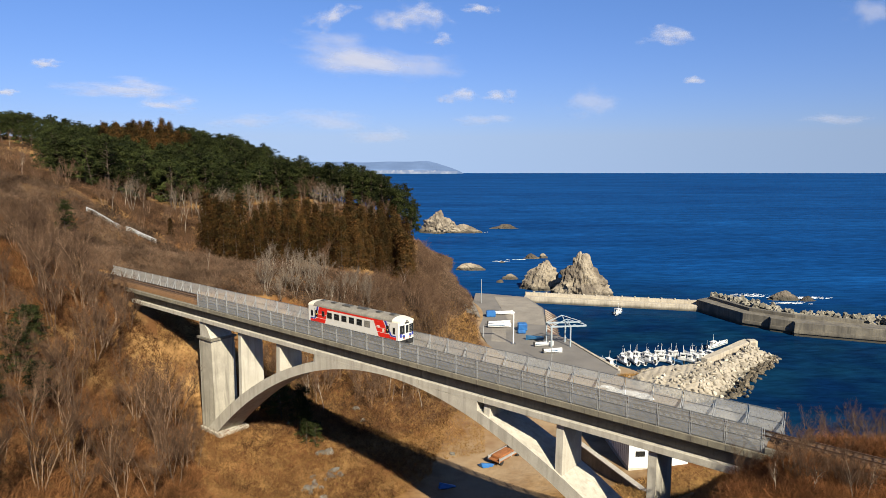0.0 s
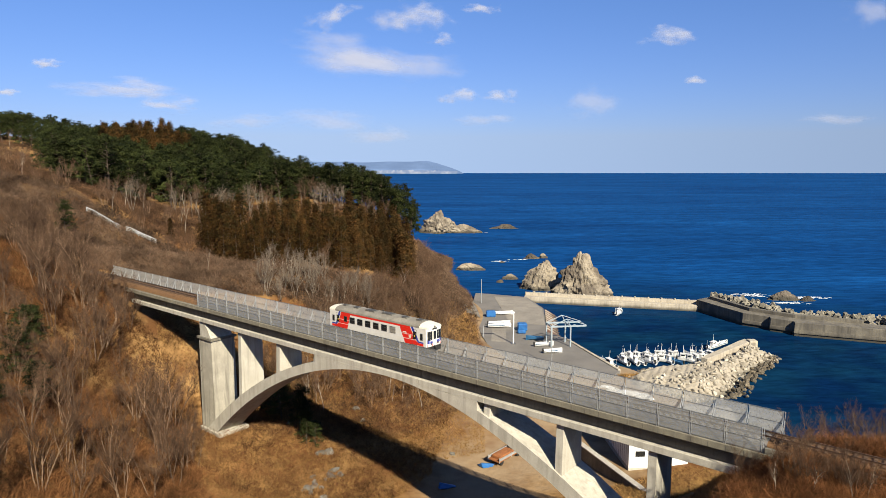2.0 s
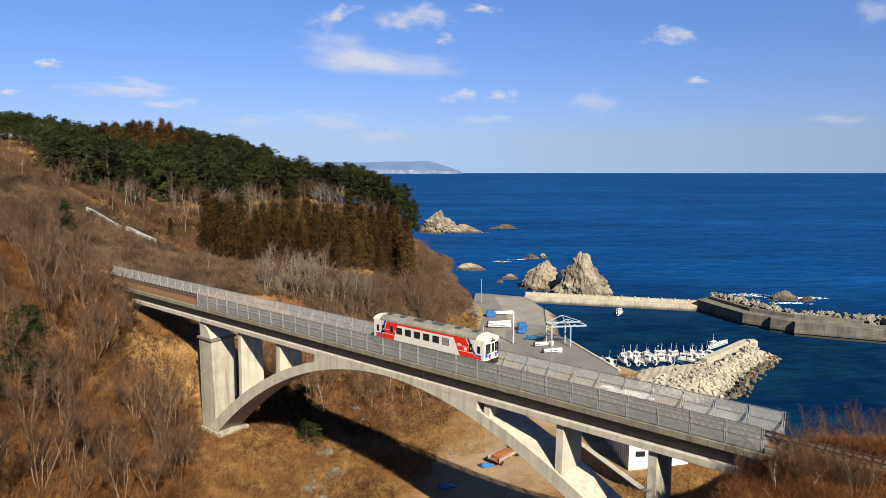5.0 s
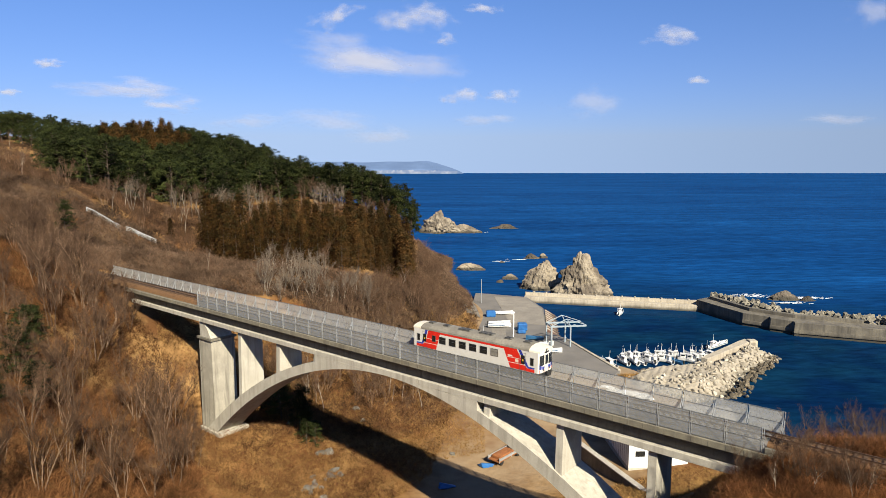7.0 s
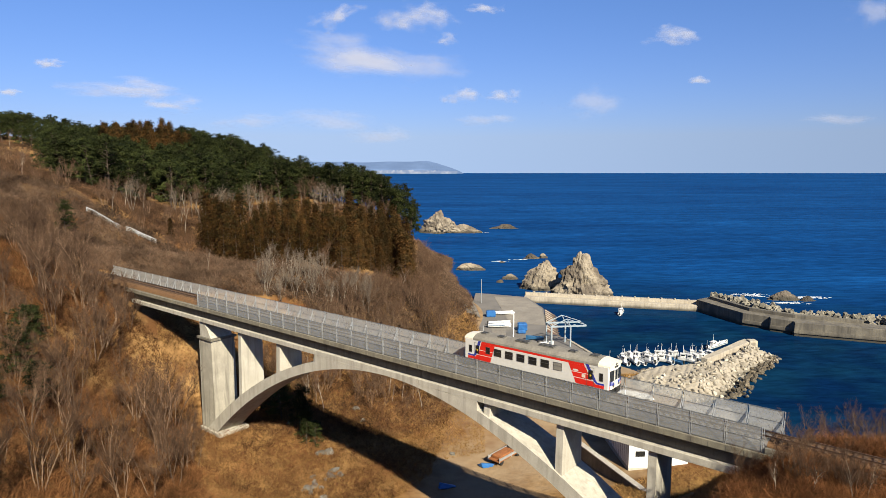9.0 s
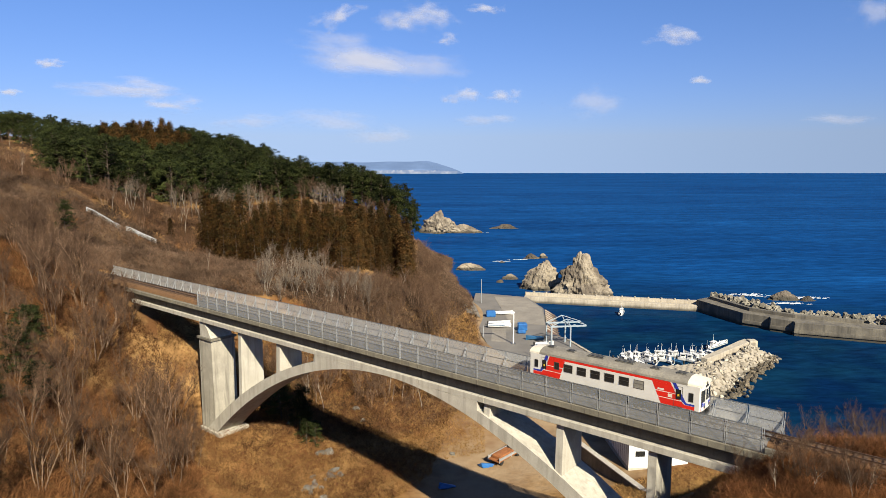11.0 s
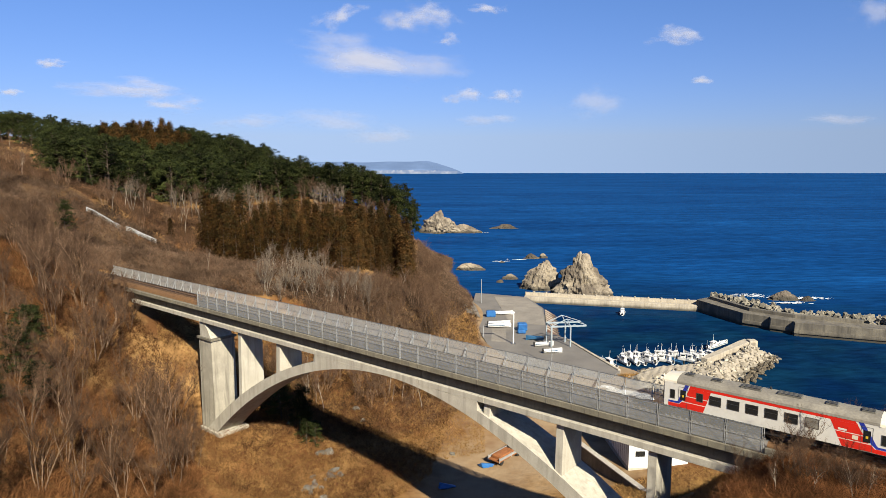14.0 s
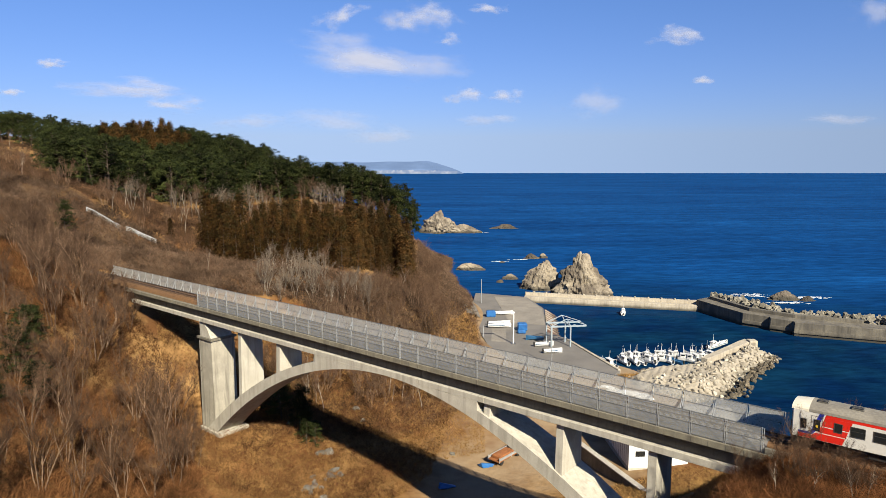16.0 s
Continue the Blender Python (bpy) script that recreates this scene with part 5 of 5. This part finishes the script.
def cedar_kind(seed):
    r = random.Random(seed)
    h = 12.0
    trunk = bmesh.new()
    limbs = trunk
    tube((0, 0, -0.5), (0, 0, h * 0.97), 0.2, 0.03, 6, trunk, caps=False)
    centres = []
    for k in range(95):
        u = 0.06 + 0.93 * (k / 94)
        a = k * 2.4 + r.uniform(-0.4, 0.4)
        reach = (2.4 * (1 - u) ** 0.8 + 0.15) * r.uniform(0.55, 1.2)
        c = Vector((math.cos(a) * reach, math.sin(a) * reach, h * u - 0.15 * reach))
        if k % 3 == 0:
            tube((0, 0, h * u), c, 0.035, 0.015, 3, limbs, caps=False)
        centres.append(c)
        centres.append(Vector((c.x * 0.55, c.y * 0.55, c.z + 0.1)))
    v, f = blades(centres, seed, 0.22, 20, 0.62, 0.9, 0.2)
    return to_me(trunk, "cedar_trunk", "bark"), soup_me("cedar_crown", v, f, "cedar")


def bare_kind(seed, height, stems, bark, twig):
    """Several stems from one root, forking upwards into a fine brown haze of twigs."""
    r = random.Random(seed)
    trunk, crown, tips = bmesh.new(), bmesh.new(), []
    def grow(p, d, length, rad, lev):
        for i in range(3):
            q = p + d * length / 3
            tube(p, q, rad * (1 - i * 0.22), rad * (0.78 - i * 0.22), 5 if lev == 0 else 3, trunk if lev < 2 else crown, caps=False)
            d = (d + Vector((r.uniform(-1, 1), r.uniform(-1, 1), r.uniform(-0.1, 0.5))) * 0.15).normalized()
            p = q
            if lev < 3 and (i or lev):
                for _ in range(r.choice((1, 2, 2))):
                    a = r.uniform(0, math.tau)
                    grow(p, (d * 1.25 + Vector((math.cos(a), math.sin(a), 0.25)) * 0.62).normalized(), length * r.uniform(0.36, 0.58), rad * 0.52, lev + 1)
        tips.append(tuple(p))
    for k in range(stems):
        a = k * math.tau / stems + r.uniform(-0.4, 0.4)
        tilt = 0.08 + 0.28 * r.random() if stems > 1 else 0.05
        grow(Vector((0.15 * math.cos(a), 0.15 * math.sin(a), -0.3)), Vector((math.cos(a) * tilt, math.sin(a) * tilt, 1)).normalized(), height * r.uniform(0.7, 1.0), 0.085 if stems > 1 else 0.12, 0)
    v, f = twig_soup(np.array([t for t in tips if t[2] > 1]), seed, 0.85, 6, 0.007, 0.8, 0.8)
    tm = mesh_np("tmp", v, f)
    crown.from_mesh(tm)
    bpy.data.meshes.remove(tm)
    return to_me(trunk, "bare_trunk", bark), to_me(crown, "bare_crown", twig)


def twig_soup(roots, seed, length, per, width, fan=0.9, rise=0.7):
    r = np.random.RandomState(seed)
    p = np.repeat(roots, per, 0)
    n = len(p)
    d = r.normal(0, 1, (n, 3)) * fan
    d[:, 2] = np.abs(d[:, 2]) * 0.6 + rise
    d /= np.linalg.norm(d, axis=1, keepdims=True)
    L = length * r.uniform(0.4, 1.3, (n, 1))
    e = np.cross(d, r.normal(0, 1, (n, 3)))
    e /= np.linalg.norm(e, axis=1, keepdims=True) + 1e-9
    w = width * r.uniform(0.6, 1.5, (n, 1))
    v = np.stack([p - e * w, p + e * w, p + d * L + e * r.normal(0, 0.15, (n, 1)) * L], 1).reshape(-1, 3)
    return v, np.arange(n * 3).reshape(-1, 3)


def thicket(name, kinds, spots, lo, hi, label, rng):
    """Far trees joined into one mesh of kind stuff."""
    vs, starts, idx, mats = [], [], [], []
    base = loops = 0
    slots = []
    for x, y in spots:
        z = float(land([x], [y])[0]) - 0.1
        k = rng.uniform(lo, hi)
        m4 = np.array(pose(x, y, z, rng.uniform(-4, 4), rng.uniform(-4, 4), rng.uniform(0, 360)) @ Matrix.Scale(k, 4))
        for me in BARES[rng.choice(kinds)]:
            co = np.empty(len(me.vertices) * 3)
            me.vertices.foreach_get("co", co)
            li, ls = np.empty(len(me.loops), np.int32), np.empty(len(me.polygons), np.int32)
            me.loops.foreach_get("vertex_index", li), me.polygons.foreach_get("loop_start", ls)
            if me.materials[0] not in slots:
                slots.append(me.materials[0])
            vs.append(co.reshape(-1, 3) @ m4[:3, :3].T + m4[:3, 3])
            idx.append(li + base), starts.append(ls + loops)
            mats.append(np.full(len(ls), slots.index(me.materials[0]), np.int32))
            base, loops = base + len(me.vertices), loops + len(li)
    me = bpy.data.meshes.new(name)
    v, li, ls = np.concatenate(vs), np.concatenate(idx), np.concatenate(starts)
    me.vertices.add(len(v)), me.loops.add(len(li)), me.polygons.add(len(ls))
    me.vertices.foreach_set("co", v.ravel()), me.loops.foreach_set("vertex_index", li), me.polygons.foreach_set("loop_start", ls)
    for m in slots:
        me.materials.append(m)
    me.polygons.foreach_set("material_index", np.concatenate(mats))
    me.update(calc_edges=True)
    me.validate()
    return tagged(new(name, me), label, "thicket", kind="stuff")


def plant(name, meshes, names, x, y, scale, label, category, group, rng, z=None):
    ob = empty(name, pose(0, 0, 0), label, category, group)
    zz = float(land([x], [y])[0]) if z is None else z
    ob.matrix_world = pose(x, y, zz - 0.1, rng.uniform(-4, 4), rng.uniform(-4, 4), rng.uniform(0, 360)) @ Matrix.Diagonal((scale * rng.uniform(0.85, 1.15), scale * rng.uniform(0.85, 1.15), scale, 1))
    for me, nm in zip(meshes, names):
        mesh_part(nm, me, "bark", ob)
    return ob


def track_clear(x, y, gap=4.0):
    s, n = x * DR[0] + y * DR[1], x * NH[0] + y * NH[1]
    if s > -10.5:
        gap = min(gap, 1.9)
    return abs(n - RAIL_N) > gap or s < -153


def under_deck(x, y):
    return -126 < x * DR[0] + y * DR[1] < -16


def scatter(count, region, rng, gap, keep=lambda x, y: True):
    """Loose random points inside a plan polygon, no two closer than gap."""
    xs_, ys_ = [p[0] for p in region], [p[1] for p in region]
    got, tries = [], 0
    while len(got) < count and tries < count * 60:
        tries += 1
        x, y = rng.uniform(min(xs_), max(xs_)), rng.uniform(min(ys_), max(ys_))
        if edge_distance(x, y, region) > 0 and keep(x, y) and all((x - a) ** 2 + (y - b) ** 2 > gap * gap for a, b in got[-400:]):
            got.append((x, y))
    return got


PINES = [pine_kind(1), pine_kind(2, True), pine_kind(3), pine_kind(4, True)]
CEDARS = [cedar_kind(k) for k in (5, 6, 7)]
BARES = [bare_kind(11, 6.0, 4, "stem", "twig"), bare_kind(12, 6.5, 3, "stem", "twig"), bare_kind(13, 5.5, 5, "stem", "twig"), bare_kind(14, 7.0, 1, "grey_bark", "twig"), bare_kind(15, 6.2, 4, "grey_bark", "grey_twig"), bare_kind(16, 7.0, 3, "grey_bark", "grey_twig")]

rng = random.Random(21)
PINE_WOOD = [(-152, 262), (-137, 226), (-120, 203), (-106, 200), (-97, 214), (-88, 228), (-76, 246), (-64, 260), (-55, 274), (-60, 298), (-90, 322), (-130, 330), (-168, 322), (-186, 298)]
RUST_WOOD = [(-146, 274), (-130, 250), (-108, 254), (-106, 280), (-130, 292)]
for x, y in scatter(280, PINE_WOOD, rng, 4.5, lambda x, y: edge_distance(x, y, RUST_WOOD) < -1):
    plant("pine_tree", PINES[rng.randrange(4)], ("trunk", "crown"), x, y, rng.uniform(1.15, 1.65) * (1.0 if y < 285 else 0.85), "dark green pine with a rounded open crown on the headland", "tree", "pines on the headland", rng)
for x, y in scatter(60, [(-262, 312), (-200, 308), (-186, 345), (-250, 356)], rng, 4.6):
    plant("pine_tree", PINES[(0, 2)[rng.randrange(2)]], ("trunk", "crown"), x, y, rng.uniform(1.0, 1.35), "broad dark pine on the skyline of the ridge", "tree", "pines on the ridge", rng)
for x, y in scatter(40, [(-53, 273), (-40, 262), (-26, 257), (-12, 258), (-14, 270), (-34, 281), (-52, 286)], rng, 3.6):
    plant("pine_tree", PINES[rng.randrange(4)], ("trunk", "crown"), x, y, rng.uniform(1.15, 1.55), "dense green pine on the point of the headland", "tree", "pines on the point", rng)
for x, y, k in ((-57, 83, 0.62), (-52.5, 80, 0.55), (-60, 90, 0.6), (-54, 75, 0.55), (-61, 94, 0.5), (-25.5, 109.5, 0.8), (-29.5, 113, 0.75), (-23.5, 106, 0.62), (-21.8, 104.6, 0.42), (-93, 158, 0.75), (-30, 232, 0.7), (-58, 250, 0.85), (-74, 236, 0.8), (-12, 262, 1.15)):
    plant("pine_tree", PINES[rng.randrange(4)], ("trunk", "crown"), x, y, k, "small spreading green pine on the slope", "tree", "small pines", rng)
CEDAR_WOOD = [(-70, 182), (-60, 177), (-50, 174), (-40, 178), (-27, 180), (-11, 189), (-11, 224), (-30, 218), (-52, 206), (-70, 196)]
for x, y in scatter(100, CEDAR_WOOD, rng, 3.5):
    plant("cedar_tree", CEDARS[rng.randrange(3)], ("trunk", "crown"), x, y, rng.uniform(0.8, 1.5), "rusty brown-green cedar of narrow conical shape", "tree", "cedars below the pines", rng)
for x, y in scatter(56, RUST_WOOD, rng, 3.0):
    plant("cedar_tree", CEDARS[rng.randrange(3)], ("trunk", "crown"), x, y, rng.uniform(1.2, 1.6), "rusty brown cedar among the pines", "tree", "cedars among the pines", rng)
plant("cedar_tree", CEDARS[1], ("trunk", "crown"), -78, 184, 0.55, "small rusty cedar beside the hillside path", "tree", "cedars below the pines", rng)
BARE_1 = [(-150, 150), (-120, 130), (-85, 128), (-60, 142), (-42, 150), (-24, 158), (-8, 178), (-8, 250), (-12, 182), (-26, 174), (-52, 182), (-75, 195), (-80, 222), (-130, 216), (-190, 250), (-150, 240), (-150, 262), (-195, 300), (-190, 312), (-250, 320), (-230, 200)]
GROVE = [(-44, 150), (-36, 150), (-18, 160), (-19, 167), (-43, 163)]
def bare(count, region, gap, lo, hi, label, kinds=(0, 1, 2, 3, 0, 2)):
    for x, y in scatter(count, region, rng, gap, lambda x, y: track_clear(x, y, 5)):
        k = rng.choice(kinds)
        plant("bare_tree", BARES[k], ("trunk", "crown"), x, y, rng.uniform(lo, hi), label, "tree", "bare trees", rng)
bare(24, GROVE, 2.5, 0.62, 0.95, "leafless pale grey winter tree behind the bridge", (4, 5, 4, 5, 3))
thicket("bare_wood", (0, 1, 2, 3, 0, 2), scatter(110, BARE_1, rng, 3.0, lambda x, y: track_clear(x, y, 5)), 0.55, 0.95, "leafless winter wood on the far slope", rng)
bare(40, [(-102, 192), (-92, 180), (-80, 178), (-72, 196), (-66, 214), (-60, 240), (-78, 252), (-92, 226)], 2.4, 0.7, 1.2, "slim leafless tree with a pale trunk below the pines", (3, 3, 3, 5, 1))
bare(16, [(-62, 262), (-50, 244), (-30, 238), (-20, 250), (-40, 260), (-56, 272)], 3.0, 0.8, 1.3, "slim leafless tree between the pines and the cedars", (3, 1, 5))
BARE_2 = [(-128, 138), (-100, 100), (-75, 60), (-38, 55), (-28, 74), (-40, 96), (-46, 112), (-60, 122), (-70, 134), (-85, 138), (-105, 150)]
bare(165, BARE_2, 2.3, 0.5, 1.25, "leafless scrubby tree on the near slope", (0, 1, 2))
for x, y, k, z in ((-61.5, 120.5, 0, 0.8), (-63.5, 123.5, 2, 0.9), (-66, 125.5, 1, 0.9), (-60, 118, 2, 0.6), (-69, 126, 0, 1.1), (-58.5, 117.5, 0, 0.5), (-73, 128, 2, 1.1)):
    plant("bare_tree", BARES[k], ("trunk", "crown"), x, y, z, "leafless tree overhanging the far end of the bridge", "tree", "bare trees", rng)


def undergrowth(name, region, count, seed, length, per, width, material, label, keep=lambda x, y: True, rise=0.45, fan=1.1, lift=1.3):
    r = np.random.RandomState(seed)
    xs_, ys_ = [p[0] for p in region], [p[1] for p in region]
    pts = np.stack([r.uniform(min(xs_), max(xs_), count * 3), r.uniform(min(ys_), max(ys_), count * 3)], 1)
    pts = np.array([p for p in pts if edge_distance(p[0], p[1], region) > 0 and (under_deck(p[0], p[1]) or track_clear(p[0], p[1], 2.6) and keep(p[0], p[1]))][:count])
    roots = np.repeat(np.column_stack([pts, land(pts[:, 0], pts[:, 1]) - 0.05]), per, 0)
    if lift:
        k = r.uniform(0, 1, (len(roots), 1)) * r.uniform(0.2, 1, (len(pts), 1)).repeat(per, 0)
        roots += np.concatenate([r.normal(0, 0.35, (len(roots), 2)) * (0.4 + k), k * lift], 1)
    v, f = twig_soup(roots, seed, length, 1, width, fan, rise)
    tagged(mesh_part(name, mesh_np(name, v, f), material), label, "undergrowth", kind="stuff")


undergrowth("brushwood", BARE_1, 26000, 31, 1.3, 12, 0.03, "brush", "dense leafless brushwood on the far slope", lambda x, y: track_clear(x, y, 4.5))
undergrowth("brushwood", [(-130, 150), (-100, 134), (-85, 130), (-60, 143), (-42, 150), (-24, 158), (-8, 178), (-12, 184), (-30, 172), (-55, 176), (-90, 182), (-130, 176)], 16000, 44, 1.4, 12, 0.03, "pale_brush", "pale grey-brown brushwood behind the bridge", lambda x, y: track_clear(x, y, 4.5), lift=1.8)
undergrowth("brushwood", [(-106, 200), (-92, 182), (-76, 182), (-70, 200), (-50, 210), (-28, 220), (-10, 228), (-11, 258), (-40, 262), (-62, 262), (-84, 236)], 12000, 47, 1.3, 10, 0.03, "brush", "leafless brushwood between the pines and the cedars")
undergrowth("brushwood", BARE_2, 26000, 32, 1.1, 14, 0.02, "red_brush", "russet leafless scrub on the near slope")
HEAD = [(-40, 150), (-8, 132), (10, 150), (10.5, 200), (8, 240), (0, 262), (-6, 300), (-14, 300), (-8, 262), (-10, 200), (-24, 168)]
undergrowth("dry_grass", HEAD, 6000, 33, 0.9, 8, 0.025, "straw", "long dry straw-coloured grass on the bank", rise=0.7, fan=0.8, lift=0)
undergrowth("brushwood", HEAD, 6500, 34, 1.2, 10, 0.026, "brush", "thin leafless shrubs on the bank")
undergrowth("brushwood", [(-34, 152), (-10, 146), (-2, 164), (-6, 182), (-22, 174)], 6000, 45, 1.2, 12, 0.026, "pale_brush", "grey-brown brush at the foot of the cedars", lambda x, y: track_clear(x, y, 4.5), lift=1.4)
undergrowth("brushwood", [(-12, 186), (4, 186), (9.5, 212), (10, 240), (7, 264), (5, 300), (5, 348), (-16, 348), (-12, 300), (-10, 250)], 12000, 48, 1.3, 12, 0.03, "pale_brush", "beige leafless brush on the seaward slope of the headland", lift=1.8)
undergrowth("dry_grass", [(-10, 150), (8, 150), (10, 186), (4, 206), (-6, 188)], 5000, 50, 1.0, 8, 0.03, "straw", "orange dry grass above the quay road", rise=0.7, fan=0.8, lift=0.5)
BANK = [(-60, 130), (-52, 116), (-44, 104), (-38, 90), (-26, 72), (-10, 84), (-2, 96), (2, 118), (-6, 134), (-30, 150), (-44, 140)]
undergrowth("dry_grass", BANK, 20000, 35, 0.7, 8, 0.02, "straw", "dry brown grass on the valley side", rise=0.7, fan=0.8, lift=0)
undergrowth("brushwood", BANK, 6500, 36, 1.0, 10, 0.02, "red_brush", "leafless bushes on the valley side")
NEAR_R = [(20, 42), (26, 50), (36, 62), (48, 66), (62, 50), (50, 30), (34, 34)]
undergrowth("brushwood", NEAR_R, 11000, 37, 0.9, 18, 0.009, "dark_brush", "tangled russet bushes beside the track", lambda x, y: track_clear(x, y, 2.7))
for x, y, k, z in ((34.5, 42.5, 0, 0.38), (31, 46.5, 1, 0.38), (37, 39, 2, 0.6), (29, 50, 0, 0.45), (40.5, 58, 0, 0.6), (47, 56, 2, 0.6), (50, 52, 1, 0.6), (27, 48, 2, 0.5), (44, 60, 0, 0.5)):
    plant("bare_tree", BARES[k], ("trunk", "crown"), x, y, z, "leafless tangled shrub beside the track", "tree", "bare trees", rng)

for x, y, k, z in ((34.5, 57.5, 0, 0.32), (36.5, 56.2, 2, 0.4), (38.5, 55.5, 1, 0.42), (40.5, 56.5, 0, 0.5), (37.5, 59, 2, 0.45), (42, 58, 1, 0.55), (39.8, 61, 0, 0.55), (43.5, 54.5, 2, 0.5), (35.8, 60.2, 0, 0.4)):
    plant("bare_tree", BARES[k], ("trunk", "crown"), x, y, z, "leafless bush on the bank beyond the track", "tree", "bare trees", rng)
for x, y, z in ((28.5, 42.2, 0.34), (26.5, 43.5, 0.28), (30.2, 43.3, 0.30), (24.5, 44.8, 0.30)):
    plant("bare_tree", BARES[3], ("trunk", "crown"), x, y, z, "bush with long pale bare stems beside the track", "tree", "bare trees", rng)
undergrowth("brushwood", [(32.5, 56.5), (34, 60), (44, 60), (50, 50), (44, 47), (38, 52)], 5000, 46, 0.9, 14, 0.012, "dark_brush", "rusty bracken on the bank beyond the track", lambda x, y: track_clear(x, y, 3.0), lift=2.4)

# steel guardrail of the path that climbs the far slope
rail = empty("guardrail", pose(0, 0, 0), "weathered pale steel guardrail along the hillside path", "guardrail")
for (ax, ay), (bx, by) in (((-96.5, 174.5), (-88.5, 176.2)), ((-87, 176.4), (-79.5, 177.6))):
    n = 5
    pts = [(ax + (bx - ax) * k / n, ay + (by - ay) * k / n) for k in range(n + 1)]
    zs = land([q[0] for q in pts], [q[1] for q in pts])
    for k in range(n + 1):
        part("post", tube((*pts[k], zs[k] - 0.2), (*pts[k], zs[k] + 1.45), 0.08, sides=5), "post", rail)
        if k < n:
            bm = bmesh.new()
            for h in (0.5, 0.95, 1.4):
                tube((*pts[k], zs[k] + h), (*pts[k + 1], zs[k + 1] + h), 0.12, sides=5, bm=bm)
            part("rail", bm, "post", rail)
undergrowth("dry_grass", [(-112, 168), (-103, 174), (-102, 179), (-112, 173)], 900, 49, 0.8, 6, 0.03, "straw", "yellow grass beside the hillside path", rise=0.7, fan=0.8, lift=0)
undergrowth("dry_grass", [(41, 146), (52, 153), (57, 148), (46, 138)], 2500, 38, 0.8, 6, 0.03, "straw", "patch of dry grass on the jetty root", rise=0.7, fan=0.8, lift=0)
undergrowth("brushwood", [(33, 55), (40, 63), (54, 62), (66, 46), (54, 40), (46, 46)], 5000, 39, 1.0, 18, 0.01, "dark_brush", "dark leafless thicket beyond the track", lambda x, y: track_clear(x, y, 3.2), lift=2.2)
undergrowth("dry_grass", [(10, 66), (26, 54), (44, 62), (46, 88), (38, 96), (18, 86)], 9000, 40, 0.7, 6, 0.02, "straw", "dry grass on the slope under the bridge end", rise=0.7, fan=0.8, lift=0)
thicket("sapling_thicket", (0, 2, 3, 1), scatter(105, [(-36, 116), (-6, 118), (6, 128), (6, 150), (-30, 152)], rng, 1.7, lambda x, y: track_clear(x, y, 5)), 0.4, 0.85, "thin leafless saplings on the bank under the arch", rng)
thicket("sapling_thicket", (0, 2, 1), scatter(80, [(-34, 158), (-10, 176), (-8, 250), (-2, 240), (0, 190), (2, 160), (-20, 150)], rng, 2.2), 0.5, 1.0, "thin leafless saplings on the headland slope", rng)
undergrowth("brushwood", [(-40, 108), (-6, 108), (6, 124), (4, 150), (-34, 150)], 5000, 41, 1.0, 10, 0.018, "brush", "leafless scrub on the bank under the arch", lift=1.0)
undergrowth("dry_grass", [(-8, 98), (7, 103), (9, 124), (-4, 122)], 3000, 42, 0.5, 6, 0.02, "straw", "thin dry grass beside the yard", rise=0.7, fan=0.8, lift=0)
undergrowth("brushwood", [(20, 45), (24, 38), (33, 50), (30, 56), (26, 54)], 3500, 43, 0.8, 14, 0.009, "dark_brush", "leafless brush on the shoulder below the track", lift=1.0)
for k in range(16):
    u = k / 16
    plant("bare_tree", BARES[(0, 2, 0, 1)[k % 4]], ("trunk", "crown"), 24.5 + 14 * u + rng.uniform(-1.0, 1.5), 48.5 - 10 * u + rng.uniform(-2.5, 1.0), rng.uniform(0.24, 0.40), "leafless tangled shrub beside the track", "tree", "bare trees", rng)


def motions():
    """Everything that moves: the railcar gathering speed, its wheels, and the drifting clouds."""
    c = (-64.319276, 2.1572552, 0.075722672, 0.0095649479, -0.00077407893, 1.9538153e-05)
    def at(t):
        return sum(k * t ** i for i, k in enumerate(c))
    walk(train, [(t * 0.5, BRIDGE @ pose(at(t * 0.5), RAIL_N, RAIL_Z)) for t in range(33)])
    for w, ax in wheelsets:
        walk(w, [(t * 0.1, pose(ax, 0, 0.425, 0, math.degrees((at(t * 0.1) - at(0)) / 0.43), 0)) for t in range(161)])
    for ob, x, z, drift, lean in clouds:
        walk(ob, [(0, pose(x, FAR, z, 0, lean)), (16.0, pose(x + drift, FAR, z, 0, lean))])
    p0 = drifter.location.copy()
    walk(drifter, [(t, pose(p0.x - 0.7 + 1.5 * t / 16, p0.y, 0.15 + 0.03 * math.sin(t), 1.5 * math.sin(0.9 * t), 0, 55 + 1.2 * t)) for t in range(17)])
    for k, ob in enumerate(foams):
        p = ob.location.copy()
        walk(ob, [(t, pose(p.x + 0.5 * math.sin(t * 0.9 + k), p.y - 0.4 * math.cos(t * 0.9 + k), 0.04 + 0.05 * math.sin(t * 0.7 + 2 * k))) for t in range(17)])


motions()
